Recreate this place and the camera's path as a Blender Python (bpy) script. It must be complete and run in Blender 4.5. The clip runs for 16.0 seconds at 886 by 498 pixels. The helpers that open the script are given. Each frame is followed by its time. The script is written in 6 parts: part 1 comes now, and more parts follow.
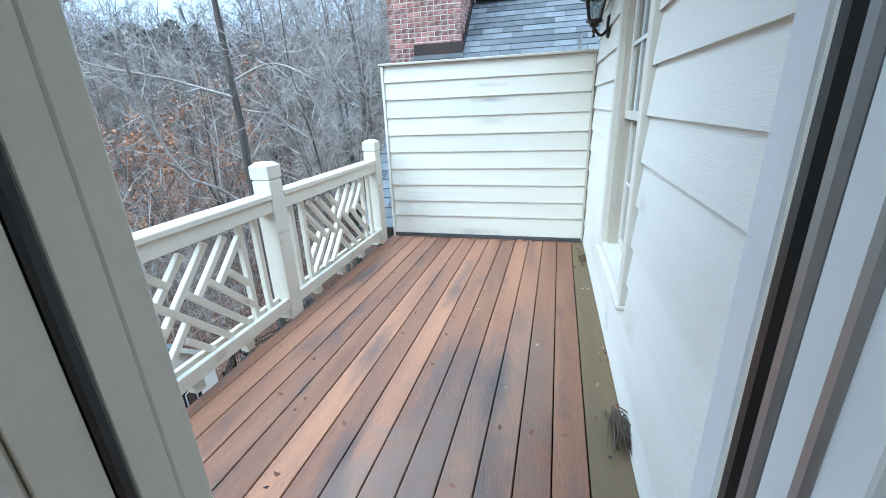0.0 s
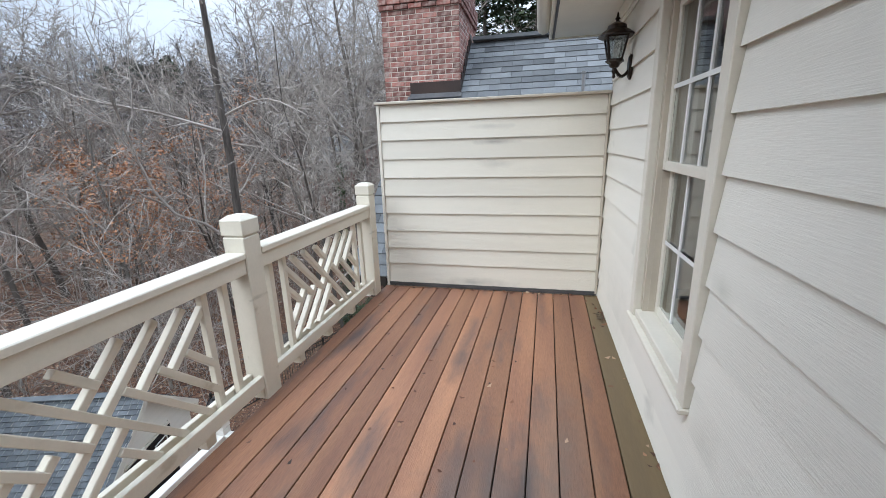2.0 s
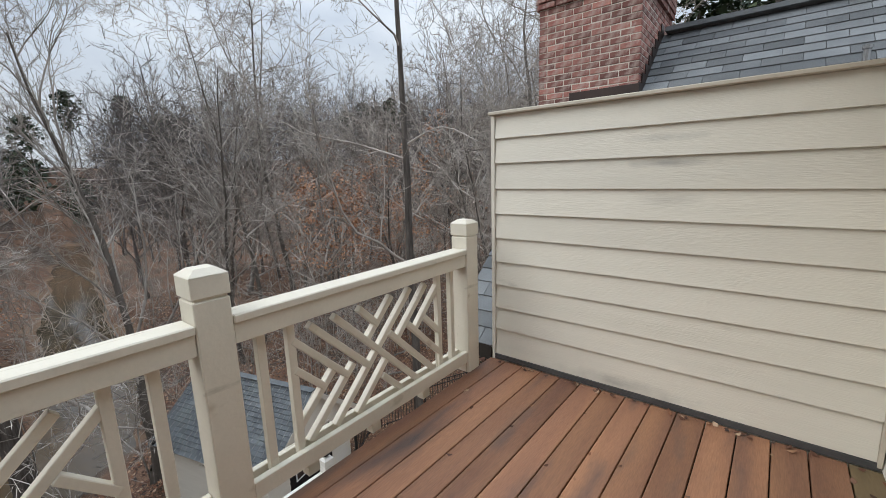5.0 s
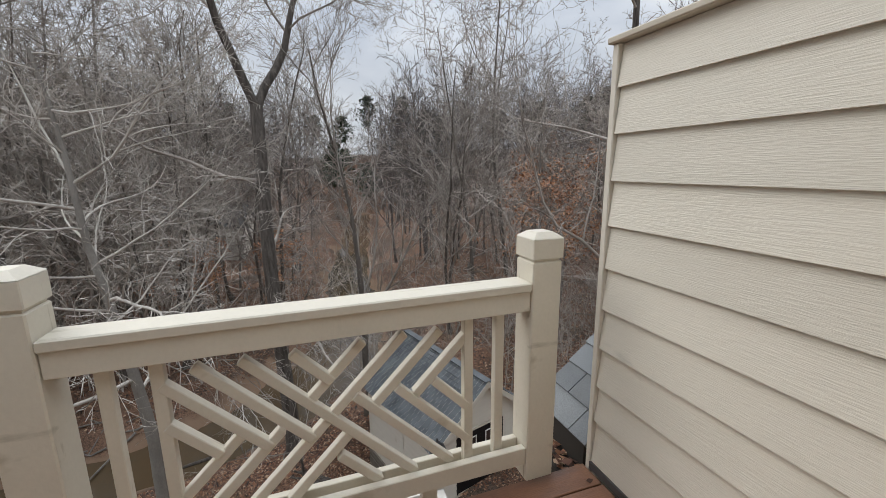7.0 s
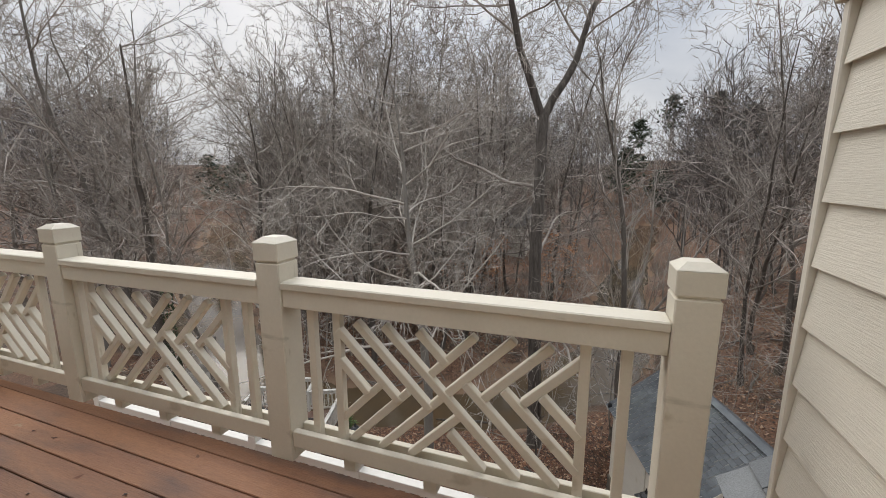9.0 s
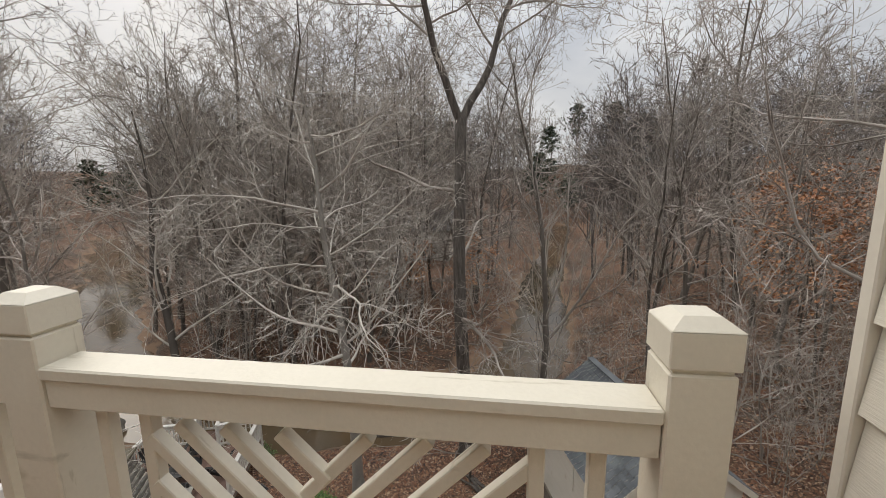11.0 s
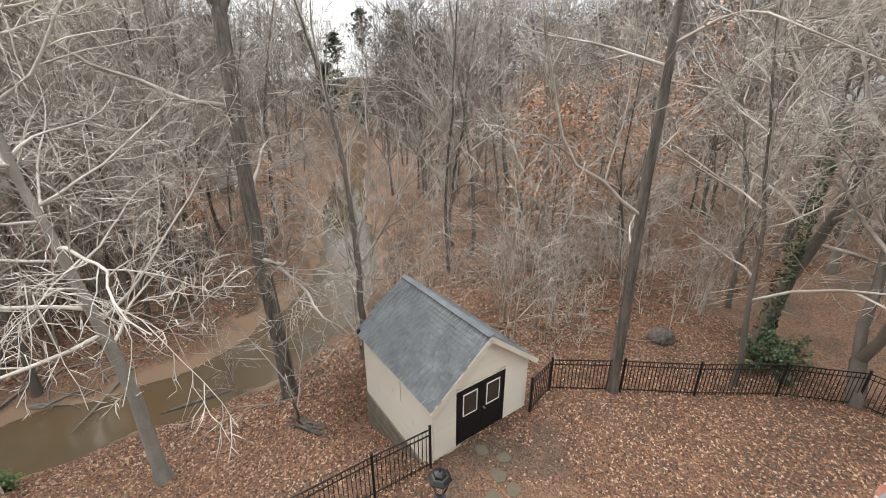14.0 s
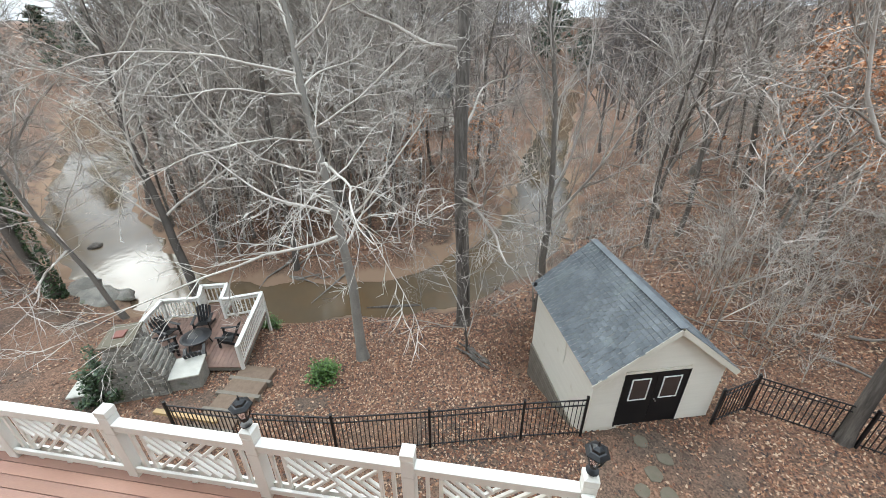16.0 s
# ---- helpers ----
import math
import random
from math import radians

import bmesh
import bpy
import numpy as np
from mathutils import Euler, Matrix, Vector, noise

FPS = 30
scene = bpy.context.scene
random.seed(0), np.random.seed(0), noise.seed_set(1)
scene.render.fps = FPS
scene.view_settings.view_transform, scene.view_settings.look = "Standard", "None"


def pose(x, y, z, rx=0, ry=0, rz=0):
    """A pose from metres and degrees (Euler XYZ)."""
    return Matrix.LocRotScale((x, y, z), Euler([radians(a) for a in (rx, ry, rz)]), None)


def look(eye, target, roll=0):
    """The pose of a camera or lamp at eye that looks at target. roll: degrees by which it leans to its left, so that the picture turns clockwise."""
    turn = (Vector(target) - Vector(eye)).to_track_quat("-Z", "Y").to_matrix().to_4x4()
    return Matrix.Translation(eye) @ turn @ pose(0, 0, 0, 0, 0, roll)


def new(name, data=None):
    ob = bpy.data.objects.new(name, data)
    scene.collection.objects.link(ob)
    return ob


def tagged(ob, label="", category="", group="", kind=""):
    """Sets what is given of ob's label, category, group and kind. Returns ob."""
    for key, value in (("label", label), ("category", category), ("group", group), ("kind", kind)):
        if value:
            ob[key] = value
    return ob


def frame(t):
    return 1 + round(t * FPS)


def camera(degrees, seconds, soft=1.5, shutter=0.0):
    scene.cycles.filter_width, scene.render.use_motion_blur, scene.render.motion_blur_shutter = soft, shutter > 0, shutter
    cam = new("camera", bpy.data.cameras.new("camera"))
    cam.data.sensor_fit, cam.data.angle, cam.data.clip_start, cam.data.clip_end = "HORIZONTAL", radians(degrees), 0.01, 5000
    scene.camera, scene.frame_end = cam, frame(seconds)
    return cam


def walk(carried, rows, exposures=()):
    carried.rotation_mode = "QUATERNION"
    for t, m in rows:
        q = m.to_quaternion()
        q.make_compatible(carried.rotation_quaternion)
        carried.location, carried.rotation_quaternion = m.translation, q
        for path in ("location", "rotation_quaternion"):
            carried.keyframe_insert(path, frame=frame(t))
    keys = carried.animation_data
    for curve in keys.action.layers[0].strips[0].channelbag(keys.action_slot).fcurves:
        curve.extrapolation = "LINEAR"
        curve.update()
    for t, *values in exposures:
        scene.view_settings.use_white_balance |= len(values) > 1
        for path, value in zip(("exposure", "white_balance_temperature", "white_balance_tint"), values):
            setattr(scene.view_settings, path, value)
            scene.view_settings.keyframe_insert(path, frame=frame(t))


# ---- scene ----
cam = camera(95.3, 16.0, soft=0.6)
PATH = [
    (0, (-0.396, -4.162, 1.361), (-0.883, -2.339, 0.698), -2.40),
    (0.5, (-0.472, -4.120, 1.336), (-1.019, -2.347, 0.588), -2.80),
    (1, (-0.518, -4.000, 1.342), (-1.074, -2.226, 0.604), -2.50),
    (1.5, (-0.546, -3.878, 1.374), (-1.063, -2.055, 0.736), -2.10),
    (2, (-0.589, -3.759, 1.424), (-1.035, -1.879, 0.910), -1.70),
    (2.5, (-0.631, -3.677, 1.452), (-1.049, -1.768, 1.026), -1.50),
    (3, (-0.595, -3.492, 1.434), (-1.055, -1.580, 1.068), -1.40),
    (3.5, (-0.540, -3.241, 1.434), (-1.119, -1.356, 1.098), -1.30),
    (4, (-0.536, -2.999, 1.407), (-1.325, -1.189, 1.086), -1.40),
    (4.5, (-0.556, -2.789, 1.404), (-1.565, -1.095, 1.072), -1.50),
    (4.7, (-0.543, -2.681, 1.398), (-1.647, -1.050, 1.051), -1.60),
    (7, (-0.771, -1.159, 1.329), (-2.621, -0.511, 0.934), -0.60),
    (7.5, (-0.830, -0.918, 1.351), (-2.781, -0.723, 0.955), -0.20),
    (8, (-0.747, -0.701, 1.329), (-2.665, -1.090, 0.919), 0.10),
    (8.2, (-0.694, -0.657, 1.337), (-2.557, -1.243, 0.904), -0.10),
    (10.3, (-0.822, -0.592, 1.347), (-2.679, -1.262, 1.032), -0.40),
    (10.5, (-0.936, -0.608, 1.352), (-2.831, -1.162, 1.036), -0.50),
    (11, (-1.268, -0.660, 1.354), (-3.216, -0.963, 1.017), -0.80),
    (11.5, (-1.567, -0.683, 1.355), (-3.531, -0.775, 0.989), -0.58),
    (12, (-1.811, -0.695, 1.347), (-3.764, -0.575, 0.933), -0.32),
    (12.5, (-2.028, -0.736, 1.347), (-3.920, -0.294, 0.872), -0.67),
    (13, (-2.138, -0.728, 1.338), (-3.919, -0.009, 0.782), -0.84),
    (13.5, (-2.192, -0.717, 1.335), (-3.928, 0.047, 0.701), -0.35),
    (14, (-2.219, -0.731, 1.326), (-3.976, -0.108, 0.603), 0.01),
    (14.5, (-2.237, -0.761, 1.324), (-4.021, -0.358, 0.513), 0.15),
    (15, (-2.249, -0.790, 1.317), (-4.039, -0.624, 0.441), 0.11),
    (15.5, (-2.256, -0.817, 1.311), (-4.032, -0.878, 0.393), -0.12),
    (16, (-2.252, -0.842, 1.308), (-4.000, -1.113, 0.375), -0.31),
]
EXPOSURES = [(0, 0.85, 4800, -3), (0.5, 0.72, 5250, 4), (1.0, 0.52, 5300, 4), (1.5, 0.38, 5550, 6), (2.5, 0.15, 5800, 7), (3.5, 0.02, 6000, 7), (4.7, -0.15, 6150, 7), (7.0, -0.3, 6400, 9),
             (8.2, -0.32, 6550, 10), (10.5, -0.33, 6900, 10), (11.5, -0.27, 7000, 10), (12.5, 0.3, 7050, 10), (14.5, 0.68, 6700, 7), (16.0, 0.73, 6100, 3)]
walk(cam, [(t, look(eye, target, roll)) for t, eye, target, roll in PATH], EXPOSURES)

# ---- world, sun, exposure ----
world = bpy.data.worlds.new("overcast_sky")
scene.world = world
world.use_nodes = True
wn, wl = world.node_tree.nodes, world.node_tree.links
wn.clear()
w_out = wn.new("ShaderNodeOutputWorld")
w_bg = wn.new("ShaderNodeBackground")
w_sky = wn.new("ShaderNodeTexSky")
w_sky.sky_type = "NISHITA"
w_sky.sun_disc = False
w_sky.sun_elevation = radians(38)
w_sky.sun_rotation = radians(225)
w_sky.dust_density = 3.0
w_tc = wn.new("ShaderNodeTexCoord")
w_map = wn.new("ShaderNodeMapping")
w_map.inputs["Scale"].default_value = (1.0, 1.0, 2.6)
w_noise = wn.new("ShaderNodeTexNoise")
w_noise.inputs["Scale"].default_value = 2.6
w_noise.inputs["Detail"].default_value = 6.0
w_ramp = wn.new("ShaderNodeValToRGB")
w_ramp.color_ramp.elements[0].position, w_ramp.color_ramp.elements[0].color = 0.36, (6.6, 7.1, 8.0, 1)
w_ramp.color_ramp.elements[1].position, w_ramp.color_ramp.elements[1].color = 0.68, (9.6, 9.9, 10.4, 1)
w_mix = wn.new("ShaderNodeMix")
w_mix.data_type = "RGBA"
w_mix.inputs[0].default_value = 0.9
w_bg.inputs["Strength"].default_value = 0.10
wl.new(w_tc.outputs["Generated"], w_map.inputs["Vector"])
wl.new(w_map.outputs["Vector"], w_noise.inputs["Vector"])
wl.new(w_noise.outputs["Fac"], w_ramp.inputs["Fac"])
wl.new(w_sky.outputs["Color"], w_mix.inputs[6])
wl.new(w_ramp.outputs["Color"], w_mix.inputs[7])
# an overcast sky is about three times as bright overhead as at the horizon
w_sep, w_sq, w_grad, w_vec = (wn.new("ShaderNode" + k) for k in ("SeparateXYZ", "Math", "MapRange", "VectorMath"))
w_grad.inputs["To Min"].default_value, w_grad.inputs["To Max"].default_value = 0.90, 3.35
w_sq.operation = "POWER"
w_sq.inputs[1].default_value = 2.0
w_sq.use_clamp = True
w_vec.operation = "SCALE"
wl.new(w_tc.outputs["Generated"], w_sep.inputs["Vector"])
wl.new(w_sep.outputs["Z"], w_sq.inputs[0])
wl.new(w_sq.outputs[0], w_grad.inputs["Value"])
wl.new(w_mix.outputs[2], w_vec.inputs[0])
wl.new(w_grad.outputs["Result"], w_vec.inputs["Scale"])
wl.new(w_vec.outputs[0], w_bg.inputs["Color"])
wl.new(w_bg.outputs["Background"], w_out.inputs["Surface"])
sun_data = bpy.data.lights.new("sun", "SUN")
sun_data.energy, sun_data.angle, sun_data.color = 1.5, radians(40), (1.0, 0.96, 0.90)
sun = new("sun", sun_data)
sun.matrix_world = pose(0, 0, 30, 48, 0, -42)


# ---- materials ----
def mat(name, col, col2=None, rough=0.6, metal=0.0, scale=2.0, fine=40.0, bump=0.15, stretch=(1, 1, 1), rand=0.0, amount=0.7, grit=0.15, spec=0.5, dist=0.004):
    m = bpy.data.materials.new(name)
    m.use_nodes = True
    n, l = m.node_tree.nodes, m.node_tree.links
    b = n["Principled BSDF"]
    b.inputs["Roughness"].default_value, b.inputs["Metallic"].default_value = rough, metal
    b.inputs["Specular IOR Level"].default_value = spec
    tc, mp = n.new("ShaderNodeTexCoord"), n.new("ShaderNodeMapping")
    mp.inputs["Scale"].default_value = stretch
    l.new(tc.outputs["Object"], mp.inputs["Vector"])
    oi = n.new("ShaderNodeObjectInfo")
    sh = n.new("ShaderNodeVectorMath")
    sh.operation = "MULTIPLY_ADD"
    cmb = n.new("ShaderNodeCombineXYZ")
    for k in range(3):
        l.new(oi.outputs["Random"], cmb.inputs[k])
    l.new(cmb.outputs[0], sh.inputs[0])
    sh.inputs[1].default_value = (37, 53, 71) if rand else (0, 0, 0)
    l.new(mp.outputs["Vector"], sh.inputs[2])
    big, small = n.new("ShaderNodeTexNoise"), n.new("ShaderNodeTexNoise")
    big.inputs["Scale"].default_value, small.inputs["Scale"].default_value = scale, fine
    big.inputs["Detail"].default_value, small.inputs["Detail"].default_value = 5, 4
    for t in (big, small):
        l.new(sh.outputs[0], t.inputs["Vector"])
    ramp = n.new("ShaderNodeMapRange")
    ramp.inputs["From Min"].default_value, ramp.inputs["From Max"].default_value = 0.3, 0.7
    ramp.inputs["To Max"].default_value = amount
    l.new(big.outputs["Fac"], ramp.inputs["Value"])
    mix = n.new("ShaderNodeMix")
    mix.data_type = "RGBA"
    c2 = col2 or tuple(c * 0.75 for c in col)
    mix.inputs[6].default_value, mix.inputs[7].default_value = (*col, 1), (*c2, 1)
    l.new(ramp.outputs["Result"], mix.inputs[0])
    hsv = n.new("ShaderNodeHueSaturation")
    l.new(mix.outputs[2], hsv.inputs["Color"])
    val = n.new("ShaderNodeMath")
    val.operation = "MULTIPLY_ADD"
    l.new(small.outputs["Fac"], val.inputs[0])
    val.inputs[1].default_value, val.inputs[2].default_value = 2 * grit, 1 - grit
    rv = n.new("ShaderNodeMath")
    rv.operation = "MULTIPLY_ADD"
    l.new(oi.outputs["Random"], rv.inputs[0])
    rv.inputs[1].default_value, rv.inputs[2].default_value = 2 * rand, 1 - rand
    mu = n.new("ShaderNodeMath")
    mu.operation = "MULTIPLY"
    l.new(val.outputs[0], mu.inputs[0])
    l.new(rv.outputs[0], mu.inputs[1])
    l.new(mu.outputs[0], hsv.inputs["Value"])
    l.new(hsv.outputs["Color"], b.inputs["Base Color"])
    if bump:
        bp = n.new("ShaderNodeBump")
        bp.inputs["Strength"].default_value, bp.inputs["Distance"].default_value = bump, dist
        l.new(small.outputs["Fac"], bp.inputs["Height"])
        l.new(bp.outputs["Normal"], b.inputs["Normal"])
    return m


def tint(m, col, fac_noise, lo, hi, stretch=(1, 1, 1)):
    """Adds stains of a colour over a material, through a noise."""
    n, l = m.node_tree.nodes, m.node_tree.links
    b = n["Principled BSDF"]
    old = b.inputs["Base Color"].links[0].from_socket
    tc, mp, no, mr, mx = (n.new("ShaderNode" + k) for k in ("TexCoord", "Mapping", "TexNoise", "MapRange", "Mix"))
    mp.inputs["Scale"].default_value = stretch
    no.inputs["Scale"].default_value, no.inputs["Detail"].default_value = fac_noise, 6
    mr.inputs["From Min"].default_value, mr.inputs["From Max"].default_value = lo, hi
    mx.data_type = "RGBA"
    mx.inputs[7].default_value = (*col, 1)
    l.new(tc.outputs["Object"], mp.inputs["Vector"])
    l.new(mp.outputs["Vector"], no.inputs["Vector"])
    l.new(no.outputs["Fac"], mr.inputs["Value"])
    l.new(mr.outputs["Result"], mx.inputs[0])
    l.new(old, mx.inputs[6])
    l.new(mx.outputs[2], b.inputs["Base Color"])
    return m


def spot(m, centre, radii, col, fac):
    """A smear of dirt round a place on a surface, broken up by noise."""
    n, l = m.node_tree.nodes, m.node_tree.links
    b = n["Principled BSDF"]
    old = b.inputs["Base Color"].links[0].from_socket
    tc, su, di, le, no, ad, mr, mx = (n.new("ShaderNode" + k) for k in ("TexCoord", "VectorMath", "VectorMath", "VectorMath", "TexNoise", "Math", "MapRange", "Mix"))
    su.operation, di.operation, le.operation, ad.operation = "SUBTRACT", "DIVIDE", "LENGTH", "ADD"
    su.inputs[1].default_value, di.inputs[1].default_value = centre, radii
    no.inputs["Scale"].default_value, no.inputs["Detail"].default_value = 9, 6
    l.new(tc.outputs["Object"], su.inputs[0])
    l.new(su.outputs[0], di.inputs[0])
    l.new(di.outputs[0], le.inputs[0])
    l.new(tc.outputs["Object"], no.inputs["Vector"])
    l.new(le.outputs["Value"], ad.inputs[0])
    l.new(no.outputs["Fac"], ad.inputs[1])
    mr.inputs["From Min"].default_value, mr.inputs["From Max"].default_value = 1.45, 0.55
    mr.inputs["To Max"].default_value = fac
    mx.data_type = "RGBA"
    mx.inputs[7].default_value = (*col, 1)
    l.new(ad.outputs[0], mr.inputs["Value"])
    l.new(mr.outputs["Result"], mx.inputs[0])
    l.new(old, mx.inputs[6])
    l.new(mx.outputs[2], b.inputs["Base Color"])
    return m


def per_piece(m, spread):
    """Lets joined pieces differ in brightness one from another."""
    n, l = m.node_tree.nodes, m.node_tree.links
    b = n["Principled BSDF"]
    old = b.inputs["Base Color"].links[0].from_socket
    g, mr, hs = n.new("ShaderNodeNewGeometry"), n.new("ShaderNodeMapRange"), n.new("ShaderNodeHueSaturation")
    mr.inputs["To Min"].default_value, mr.inputs["To Max"].default_value = 1 - spread, 1 + spread
    l.new(g.outputs["Random Per Island"], mr.inputs["Value"])
    l.new(mr.outputs["Result"], hs.inputs["Value"])
    l.new(old, hs.inputs["Color"])
    l.new(hs.outputs["Color"], b.inputs["Base Color"])
    return m


def glass(name, col=(1, 1, 1), rough=0.0):
    m = bpy.data.materials.new(name)
    m.use_nodes = True
    b = m.node_tree.nodes["Principled BSDF"]
    b.inputs["Base Color"].default_value = (*col, 1)
    b.inputs["Roughness"].default_value, b.inputs["IOR"].default_value = rough, 1.45
    b.inputs["Transmission Weight"].default_value = 1.0
    return m


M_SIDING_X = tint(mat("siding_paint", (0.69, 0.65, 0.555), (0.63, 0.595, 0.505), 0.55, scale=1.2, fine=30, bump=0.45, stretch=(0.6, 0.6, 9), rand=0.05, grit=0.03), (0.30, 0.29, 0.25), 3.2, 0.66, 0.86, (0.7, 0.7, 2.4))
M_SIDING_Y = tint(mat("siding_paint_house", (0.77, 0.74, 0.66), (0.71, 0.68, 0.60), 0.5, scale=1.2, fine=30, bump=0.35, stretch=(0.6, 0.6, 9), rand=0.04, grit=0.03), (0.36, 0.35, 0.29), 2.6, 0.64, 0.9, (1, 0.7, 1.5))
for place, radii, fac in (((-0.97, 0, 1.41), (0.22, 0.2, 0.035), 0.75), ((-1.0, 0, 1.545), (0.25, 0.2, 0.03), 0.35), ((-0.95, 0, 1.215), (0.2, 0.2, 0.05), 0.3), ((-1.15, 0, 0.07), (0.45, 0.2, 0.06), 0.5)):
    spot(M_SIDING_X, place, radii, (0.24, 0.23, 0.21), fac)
for place, radii, fac in (((0, -1.25, 0.75), (0.2, 0.06, 0.2), 0.3), ((0, -2.42, 0.95), (0.2, 0.1, 0.06), 0.45), ((0, -2.46, 0.42), (0.2, 0.14, 0.12), 0.25), ((0, -0.9, 0.25), (0.2, 0.7, 0.25), 0.2), ((0, -2.9, 0.2), (0.2, 0.6, 0.2), 0.25)):
    spot(M_SIDING_Y, place, radii, (0.36, 0.36, 0.28), fac)
M_TRIM = mat("trim_paint", (0.68, 0.64, 0.55), (0.60, 0.56, 0.475), 0.5, scale=3, fine=60, bump=0.1, grit=0.05)
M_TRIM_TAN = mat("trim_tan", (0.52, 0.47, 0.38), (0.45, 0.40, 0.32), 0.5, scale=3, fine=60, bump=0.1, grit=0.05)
M_RAIL = tint(mat("rail_paint", (0.67, 0.625, 0.52), (0.61, 0.565, 0.465), 0.5, scale=4, fine=70, bump=0.2, grit=0.05, rand=0.03), (0.36, 0.33, 0.25), 7.0, 0.68, 0.80, (1, 0.4, 2))
tint(M_RAIL, (0.40, 0.35, 0.25), 4.0, 0.64, 0.74, (9, 0.8, 1.2))
M_RAIL_WHITE = tint(mat("rail_paint_white", (0.67, 0.65, 0.60), (0.59, 0.565, 0.51), 0.5, scale=4, fine=70, bump=0.15, grit=0.04), (0.42, 0.38, 0.32), 6.0, 0.68, 0.82, (1, 0.5, 2))
M_WHITE = mat("white_paint", (0.76, 0.76, 0.74), (0.68, 0.68, 0.66), 0.4, scale=5, bump=0.05, grit=0.03)
M_DECK = tint(mat("deck_board", (0.215, 0.102, 0.062), (0.40, 0.20, 0.103), 0.55, scale=1.3, fine=48, bump=0.6, stretch=(5, 0.45, 5), rand=0.26, grit=0.36, amount=0.85), (0.085, 0.066, 0.062), 1.5, 0.52, 0.72, (3, 0.7, 3))
spot(M_DECK, (-0.72, -2.7, 0), (0.42, 0.9, 0.5), (0.13, 0.105, 0.088), 0.65)
spot(M_DECK, (-1.05, -3.3, 0), (0.2, 0.6, 0.5), (0.24, 0.19, 0.155), 0.6)
spot(M_DECK, (-0.62, -2.45, 0), (0.06, 0.3, 0.5), (0.05, 0.042, 0.04), 0.7)
spot(M_DECK, (-0.45, -2.2, 0), (0.22, 0.9, 0.5), (0.17, 0.14, 0.115), 0.5)
spot(M_DECK, (-0.85, -3.1, 0), (0.3, 0.5, 0.5), (0.22, 0.175, 0.14), 0.5)
M_DECK_OLIVE = mat("deck_board_olive", (0.165, 0.115, 0.055), (0.11, 0.082, 0.048), 0.6, scale=1.2, fine=26, bump=0.4, stretch=(5, 0.5, 5), grit=0.15)
M_DECK_FIRE = mat("deck_board_creekside", (0.15, 0.088, 0.066), (0.23, 0.14, 0.10), 0.6, scale=0.9, fine=26, bump=0.3, stretch=(5, 0.5, 5), rand=0.2, grit=0.2)
M_DECK_LOW = mat("deck_board_lower", (0.30, 0.165, 0.125), (0.40, 0.22, 0.145), 0.5, scale=0.9, fine=26, bump=0.3, stretch=(5, 0.5, 5), rand=0.15, grit=0.12)
M_DARKGAP = mat("near_black", (0.03, 0.025, 0.02), rough=0.9)
M_SHINGLE = tint(mat("roof_shingle", (0.10, 0.107, 0.112), (0.185, 0.192, 0.192), 0.85, scale=2.2, fine=160, bump=0.6, rand=0.38, grit=0.35), (0.17, 0.17, 0.16), 2, 0.6, 0.8)
M_SHINGLE_SHED = tint(mat("shed_shingle", (0.072, 0.080, 0.086), (0.155, 0.165, 0.170), 0.85, scale=1.6, fine=60, bump=0.5, grit=0.35), (0.15, 0.165, 0.16), 1.3, 0.55, 0.75)
per_piece(M_SHINGLE_SHED, 0.22)
M_BRICK = tint(mat("brick", (0.20, 0.070, 0.055), (0.36, 0.185, 0.145), 0.85, scale=7, fine=60, bump=0.6, rand=0.5, grit=0.35), (0.46, 0.38, 0.33), 9, 0.53, 0.78)
M_MORTAR = mat("mortar", (0.66, 0.60, 0.52), rough=0.95, fine=90, bump=0.4)
M_FLASH = mat("dark_flashing", (0.035, 0.025, 0.022), (0.07, 0.045, 0.035), 0.45, metal=0.4, bump=0.05)
M_FLASHGREY = mat("grey_flashing", (0.07, 0.07, 0.073), (0.13, 0.125, 0.12), 0.6, metal=0.3, bump=0.2, scale=6)
M_BLACK = mat("black_metal", (0.012, 0.012, 0.013), (0.02, 0.02, 0.021), 0.4, metal=0.3, bump=0.05)
M_BRONZE = mat("bronze_lamp", (0.022, 0.016, 0.012), (0.04, 0.028, 0.02), 0.4, metal=0.6, bump=0.1)
M_RUBBER = mat("black_rubber", (0.010, 0.010, 0.010), rough=0.35, bump=0.2, fine=20)
M_LAMPGLASS = glass("seeded_glass", (0.92, 0.95, 0.95), 0.12)
M_PANE = glass("window_glass", (0.86, 0.9, 0.9), 0.0)
M_PLASTER = mat("plaster_beige", (0.70, 0.65, 0.56), rough=0.8, bump=0.1)
M_FLOORWOOD = mat("floor_wood", (0.24, 0.13, 0.07), (0.32, 0.18, 0.1), 0.35, scale=1, stretch=(6, 0.5, 1))
M_ALU = mat("grey_aluminium", (0.40, 0.40, 0.40), rough=0.35, metal=0.8, bump=0.05)
M_SHEDWALL = tint(mat("shed_paint", (0.74, 0.70, 0.61), (0.67, 0.63, 0.54), 0.6, scale=1.5, fine=30, bump=0.25, stretch=(0.6, 0.6, 6), grit=0.05), (0.44, 0.36, 0.22), 1.5, 0.66, 0.9)
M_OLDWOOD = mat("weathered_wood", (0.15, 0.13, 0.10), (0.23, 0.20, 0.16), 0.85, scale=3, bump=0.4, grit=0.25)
M_NEWWOOD = mat("yellow_lumber", (0.42, 0.29, 0.14), rough=0.7)
